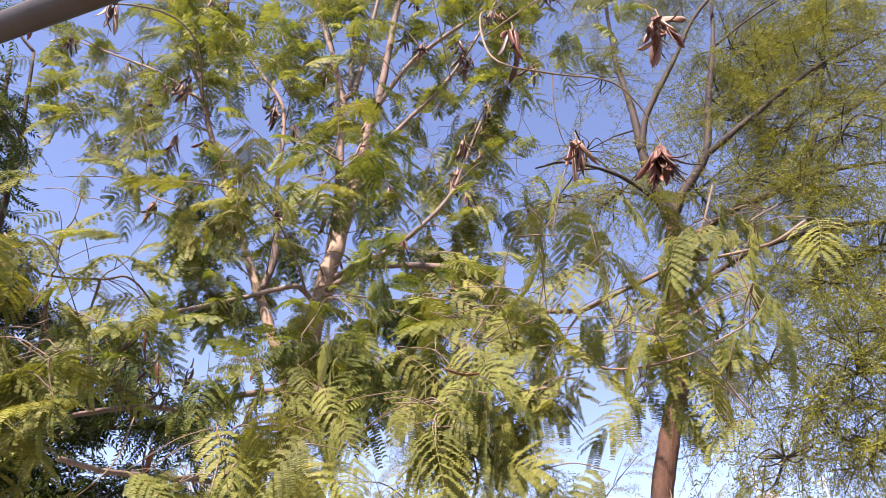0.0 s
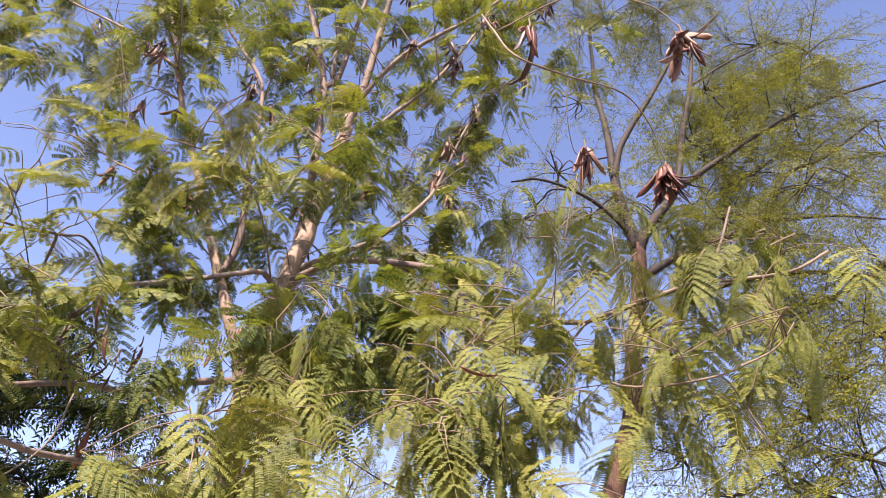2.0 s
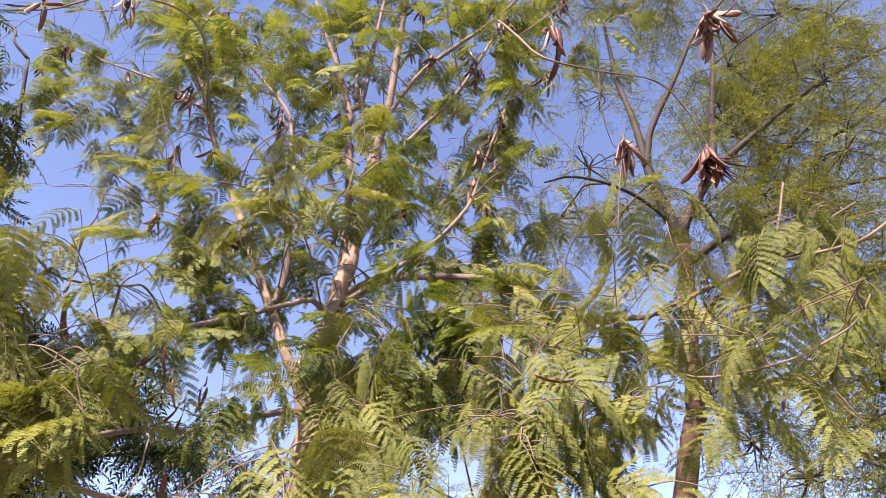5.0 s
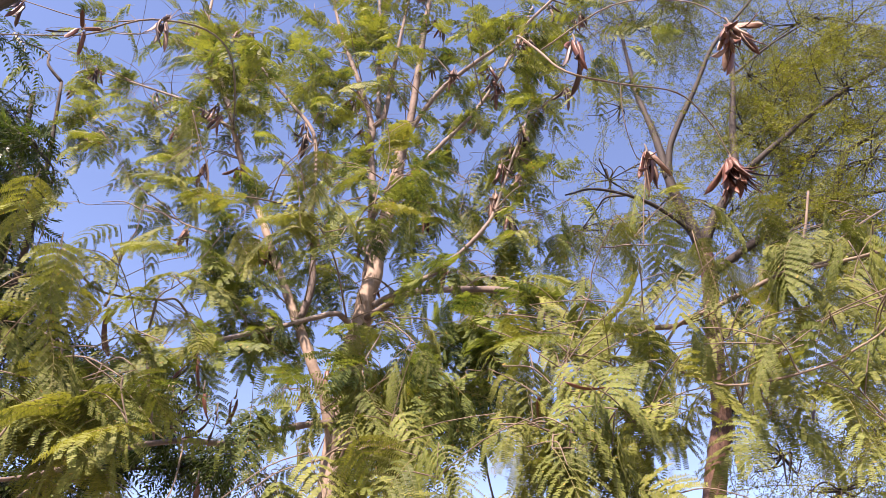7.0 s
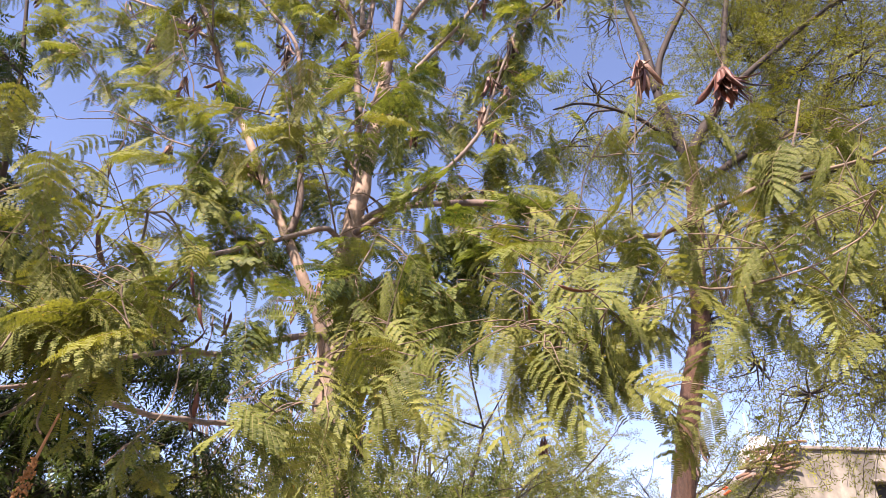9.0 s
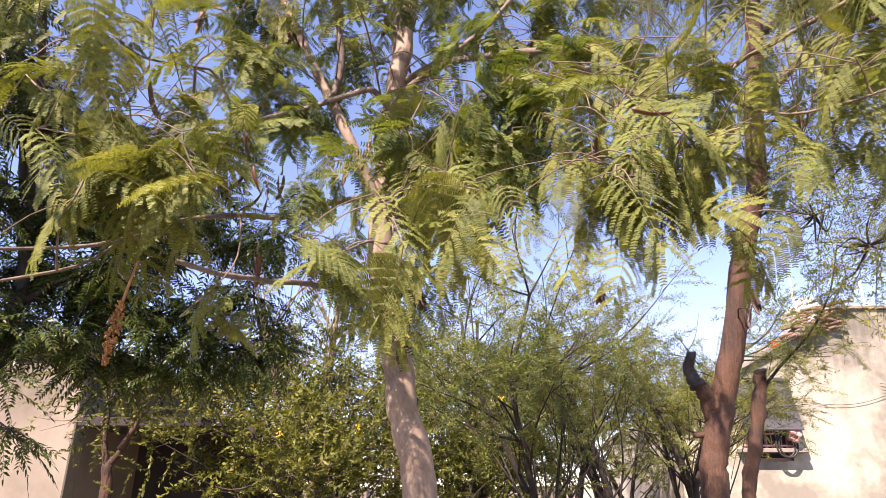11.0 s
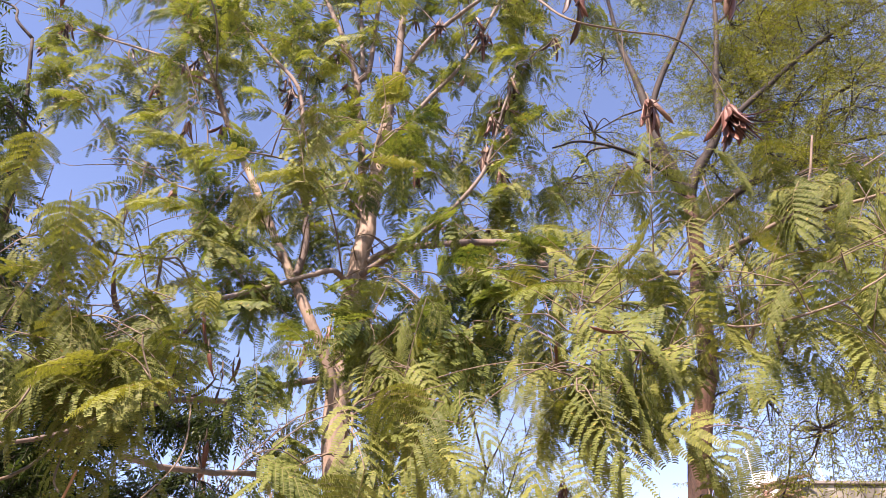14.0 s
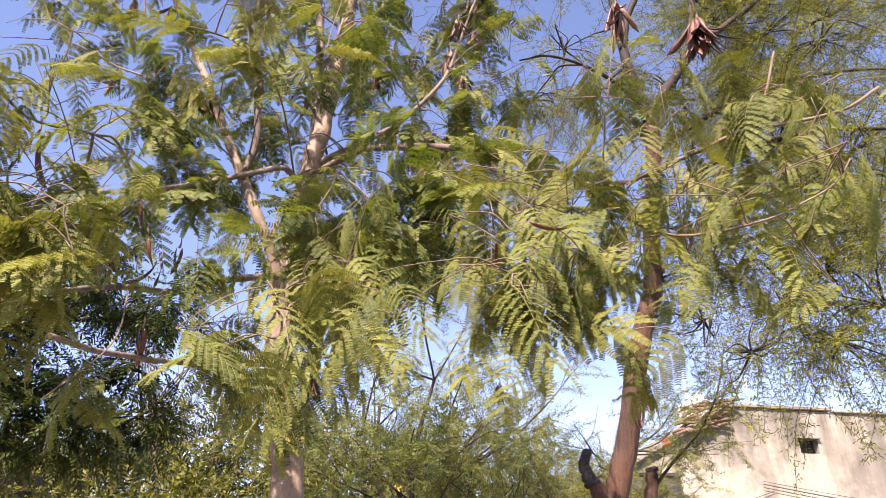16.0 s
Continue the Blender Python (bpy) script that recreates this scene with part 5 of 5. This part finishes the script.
def shrub(name, x, y, height, width, label, seed, kinds, mat, count, bark, base=0.3, bare=False, flowers=0):
    """A many-stemmed small tree: stems fork, sprays of leaves round the ends."""
    r = np.random.default_rng(seed)
    root = thing(name, (x, y, 0), label, "tree", "trees behind")
    stems, tw, ends = r.integers(2, 5), Tubes(), []
    for _ in range(stems):
        a = r.uniform(0, 6.28)
        top = np.array([math.cos(a) * width * 0.3, math.sin(a) * width * 0.3, height * r.uniform(0.6, 0.8)])
        line = spline([(r.normal() * 0.08, r.normal() * 0.08, -0.05), top * (0.25, 0.25, 0.45) + r.normal(size=3) * 0.1, top], 6)
        t = Tubes()
        t.add(line, 0.055 * height / 3.5, 0.02, 8, 0.06)
        part("stem", t.mesh("stem", bark), root, "brown forked stem")
        for k in range(26 if bare else 13):
            i = r.integers(5, len(line))
            d = unit(r.normal(size=3) * (1, 1, 0.35) + np.array([0, 0, 0.9 if bare else 0.35]))
            e = line[i] + d * np.array([width * 0.5, width * 0.5, height * 0.36]) * r.uniform(0.45, 1.0)
            e[2] = max(e[2], height * base)
            tw.add(spline([line[i], (line[i] + e) / 2 + r.normal(size=3) * 0.08, e], 4), 0.014, 0.004, 5)
            ends.append((line[i], e))
            for _ in range(5 if bare else 2):
                f = e + unit(r.normal(size=3) + np.array([0, 0, 0.6])) * r.uniform(0.15, 0.5)
                m = line[i] + (e - line[i]) * r.uniform(0.4, 1)
                tw.add(spline([m, (m + f) / 2 + r.normal(size=3) * 0.05, f], 3), 0.005, 0.002, 4)
                ends.append((m, f))
    part("branch_mass", tw.mesh("branch_mass", bark), root, "", "stuff")
    out = []
    for _ in range(count):
        a, b = ends[r.integers(len(ends))]
        u = r.uniform(0.25, 1.05)
        d = unit(b - a) + r.normal(size=3) * 0.7
        out.append((r.integers(len(kinds)), turn_to(d, np.array([0, 0, 1.0]) + r.normal(size=3) * 0.5), a + (b - a) * u + r.normal(size=3) * 0.05, r.uniform(0.7, 1.2)))
    if out:
        scatter("crown", kinds, out, [mat, M_TWIG], root, "dense small leaves")
    for _ in range(flowers):
        a, b = ends[r.integers(len(ends))]
        bm = bmesh.new()
        for _ in range(14):
            bmesh.ops.create_icosphere(bm, subdivisions=1, radius=0.009, matrix=Matrix.Translation(tuple(r.normal(size=3) * (0.012, 0.012, 0.022))))
        me = bpy.data.meshes.new("flower")
        bm.to_mesh(me)
        bm.free()
        me.materials.append(M_YELLOW)
        part("flower", me, root, "yellow blossom").location = tuple(b)
    return root


def sapling():
    """A young tree whose stem forks twice, with a light crown."""
    root = thing("sapling", (0, 0, 0), "young tree with brown forked stem before the wall", "tree")
    g = Grove()
    g.limb(root, "trunk", [(-2.78, 5.2, -0.05), (-2.80, 5.2, 0.9), (-2.79, 5.2, 1.42), (-2.81, 5.2, 1.66)], 0.048, 0.036, M_DARKBARK, 12, 0.03, "brown forked stem")
    for pts in ([(-2.81, 5.2, 1.64), (-2.86, 5.2, 1.82), (-2.87, 5.2, 2.1)], [(-2.80, 5.2, 1.64), (-2.70, 5.2, 1.8), (-2.63, 5.2, 2.1)], [(-2.73, 5.2, 1.76), (-2.65, 5.15, 1.86), (-2.53, 5.1, 2.05)]):
        g.limb(root, "limb", pts, 0.026, 0.012, M_DARKBARK, 8, 0.04)
    out = []
    for _ in range(150):
        c = np.array((-2.73, 5.2, 2.15)) + rng.normal(size=3) * (0.3, 0.25, 0.2)
        out.append((rng.integers(5), turn_to(rng.normal(size=3), (0, 0, 1.0)), c, rng.uniform(0.4, 0.7)))
    for _ in range(14):
        g.reach(np.array((-2.73, 5.2, 2.1)) + rng.normal(size=3) * (0.3, 0.2, 0.15), 0.006, 0.002, keep=False)
    part("twig_mass", g.twigs.mesh("twig_mass", M_TWIG), root, "", "stuff")
    scatter("crown", BUSH, out, [M_BUSH, M_TWIG], root, "light green small leaves")


def background_trees():
    green, olive = "leafy green small tree behind", "olive feathery shrub with thin stems"
    for k, (x, y, h, w) in enumerate([(-1.9, 7.2, 3.3, 2.0), (-0.6, 8.0, 3.4, 2.2), (-3.0, 9.3, 3.8, 2.4), (-2.6, 12.5, 4.2, 3.2), (-0.4, 11.5, 3.8, 2.8), (-5.2, 14.0, 4.8, 3.6), (0.9, 13.5, 4.2, 3.4), (3.0, 14.5, 4.2, 3.4)]):
        shrub("small_tree", x, y, h, w, green, 100 + k, BUSH, M_BUSH, 600 if k < 4 else 360, M_NEEMBARK, 0.5, flowers=4 if k < 2 else 0)
    for k, (x, y, h, w) in enumerate([(0.5, 7.0, 4.0, 2.4), (1.4, 7.8, 4.4, 2.6), (2.5, 8.8, 4.4, 2.6), (1.0, 9.8, 5.2, 3.2), (3.2, 10.6, 4.5, 2.8), (-0.2, 8.6, 4.9, 2.8), (2.0, 11.5, 5.2, 3.4)]):
        shrub("shrub", x, y, h, w, olive, 200 + k, BUSH_FINE, M_SHRUB, 245, M_MESQLIMB, 0.58, flowers=2 if k < 2 else 0)
    for k, (x, y, h, w) in enumerate([(-2.2, 9.0, 5.6, 2.6), (-1.2, 10.5, 5.0, 2.6)]):
        shrub("bare_tree", x, y, h, w, "nearly bare grey twiggy tree", 300 + k, BUSH_FINE, M_BUSH, 60, M_TWIG, 0.45, True)
    sapling()
    # lopped trunk with one live branch
    root = thing("lopped_tree", (0, 0, 0), "lopped dark trunk with one thin branch", "tree")
    g = Grove()
    g.limb(root, "trunk", [(1.5, 5.0, -0.05), (1.52, 5, 0.8), (1.56, 5.00, 1.49), (1.66, 5.00, 1.77), (1.75, 5.00, 2.16), (1.76, 5.0, 2.28)], 0.05, 0.042, M_DARKBARK, 12, 0.06, "dark rough cut trunk")
    g.limb(root, "limb", [(1.75, 5.00, 2.14), (1.88, 4.90, 2.31), (2.04, 4.80, 2.49), (2.2, 4.75, 2.75), (2.3, 4.7, 3.1)], 0.012, 0.004, M_MESQLIMB, 7)
    out = []
    kinds = [fine_spray(0.4, 16, 80 + k, 0.05, 0.008) for k in range(3)]
    for c in ((2.2, 4.75, 2.75, 0.3), (2.35, 4.7, 3.05, 0.3), (1.95, 4.85, 2.45, 0.22)):
        for _ in range(16):
            out.append((rng.integers(3), turn_to(rng.normal(size=3) + np.array([0, 0, -0.3]), (0, 0, 1.0)), np.array(c[:3]) + rng.normal(size=3) * c[3] * 0.4, rng.uniform(0.6, 1.0)))
    scatter("foliage", kinds, out, [M_MESQ, M_TWIG], root, "sparse fine leaves")
    b = bmesh.new()
    for k in range(5):
        bmesh.ops.create_icosphere(b, subdivisions=2, radius=0.010, matrix=Matrix.Translation((1.85 + 0.018 * (k % 3), 4.93, 2.43 + 0.011 * k)) @ Matrix.Diagonal((1.3, 0.5, 0.8, 1)))
    me = bpy.data.meshes.new("cloth_scrap")
    b.to_mesh(me)
    b.free()
    me.materials.append(M_ORANGE)
    part("cloth_scrap", me, root, "orange cloth scrap caught on the trunk")


def overhead_cable():
    root = thing("overhead_cable", (0, 0, 0), "grey weathered rubber cable hanging overhead", "cable")
    line = []
    for x in np.linspace(-5.0, 3.4, 160):
        w = min(max(x, -0.5), 0.75)
        y = 0.2927 - 0.4318 * w + 0.1871 * w * w + (x - w) * (-0.4318 + 2 * 0.1871 * w)
        z = 1.75 - 0.1872 * w + 0.1682 * w * w + (x - w) * (-0.1872 + 2 * 0.1682 * w)
        if x < -0.62:
            y, z = y + 0.42 * (x + 0.62), z - 0.75 * (x + 0.62)
        if x > 0.75:
            z -= 0.262 * (x - 0.75) ** 2
        line.append((x, y + 0.0012 * math.sin(x * 17), z + 0.0012 * math.sin(x * 13 + 1)))
    t = Tubes()
    t.add(line, 0.0061, 0.0061, 16, 0.012)
    part("sheath", t.mesh("sheath", M_RUBBER), root, "grey rubber sheath")


overhead_cable()
mesquite_tree()
neem_tree()
background_trees()
lead_tree()
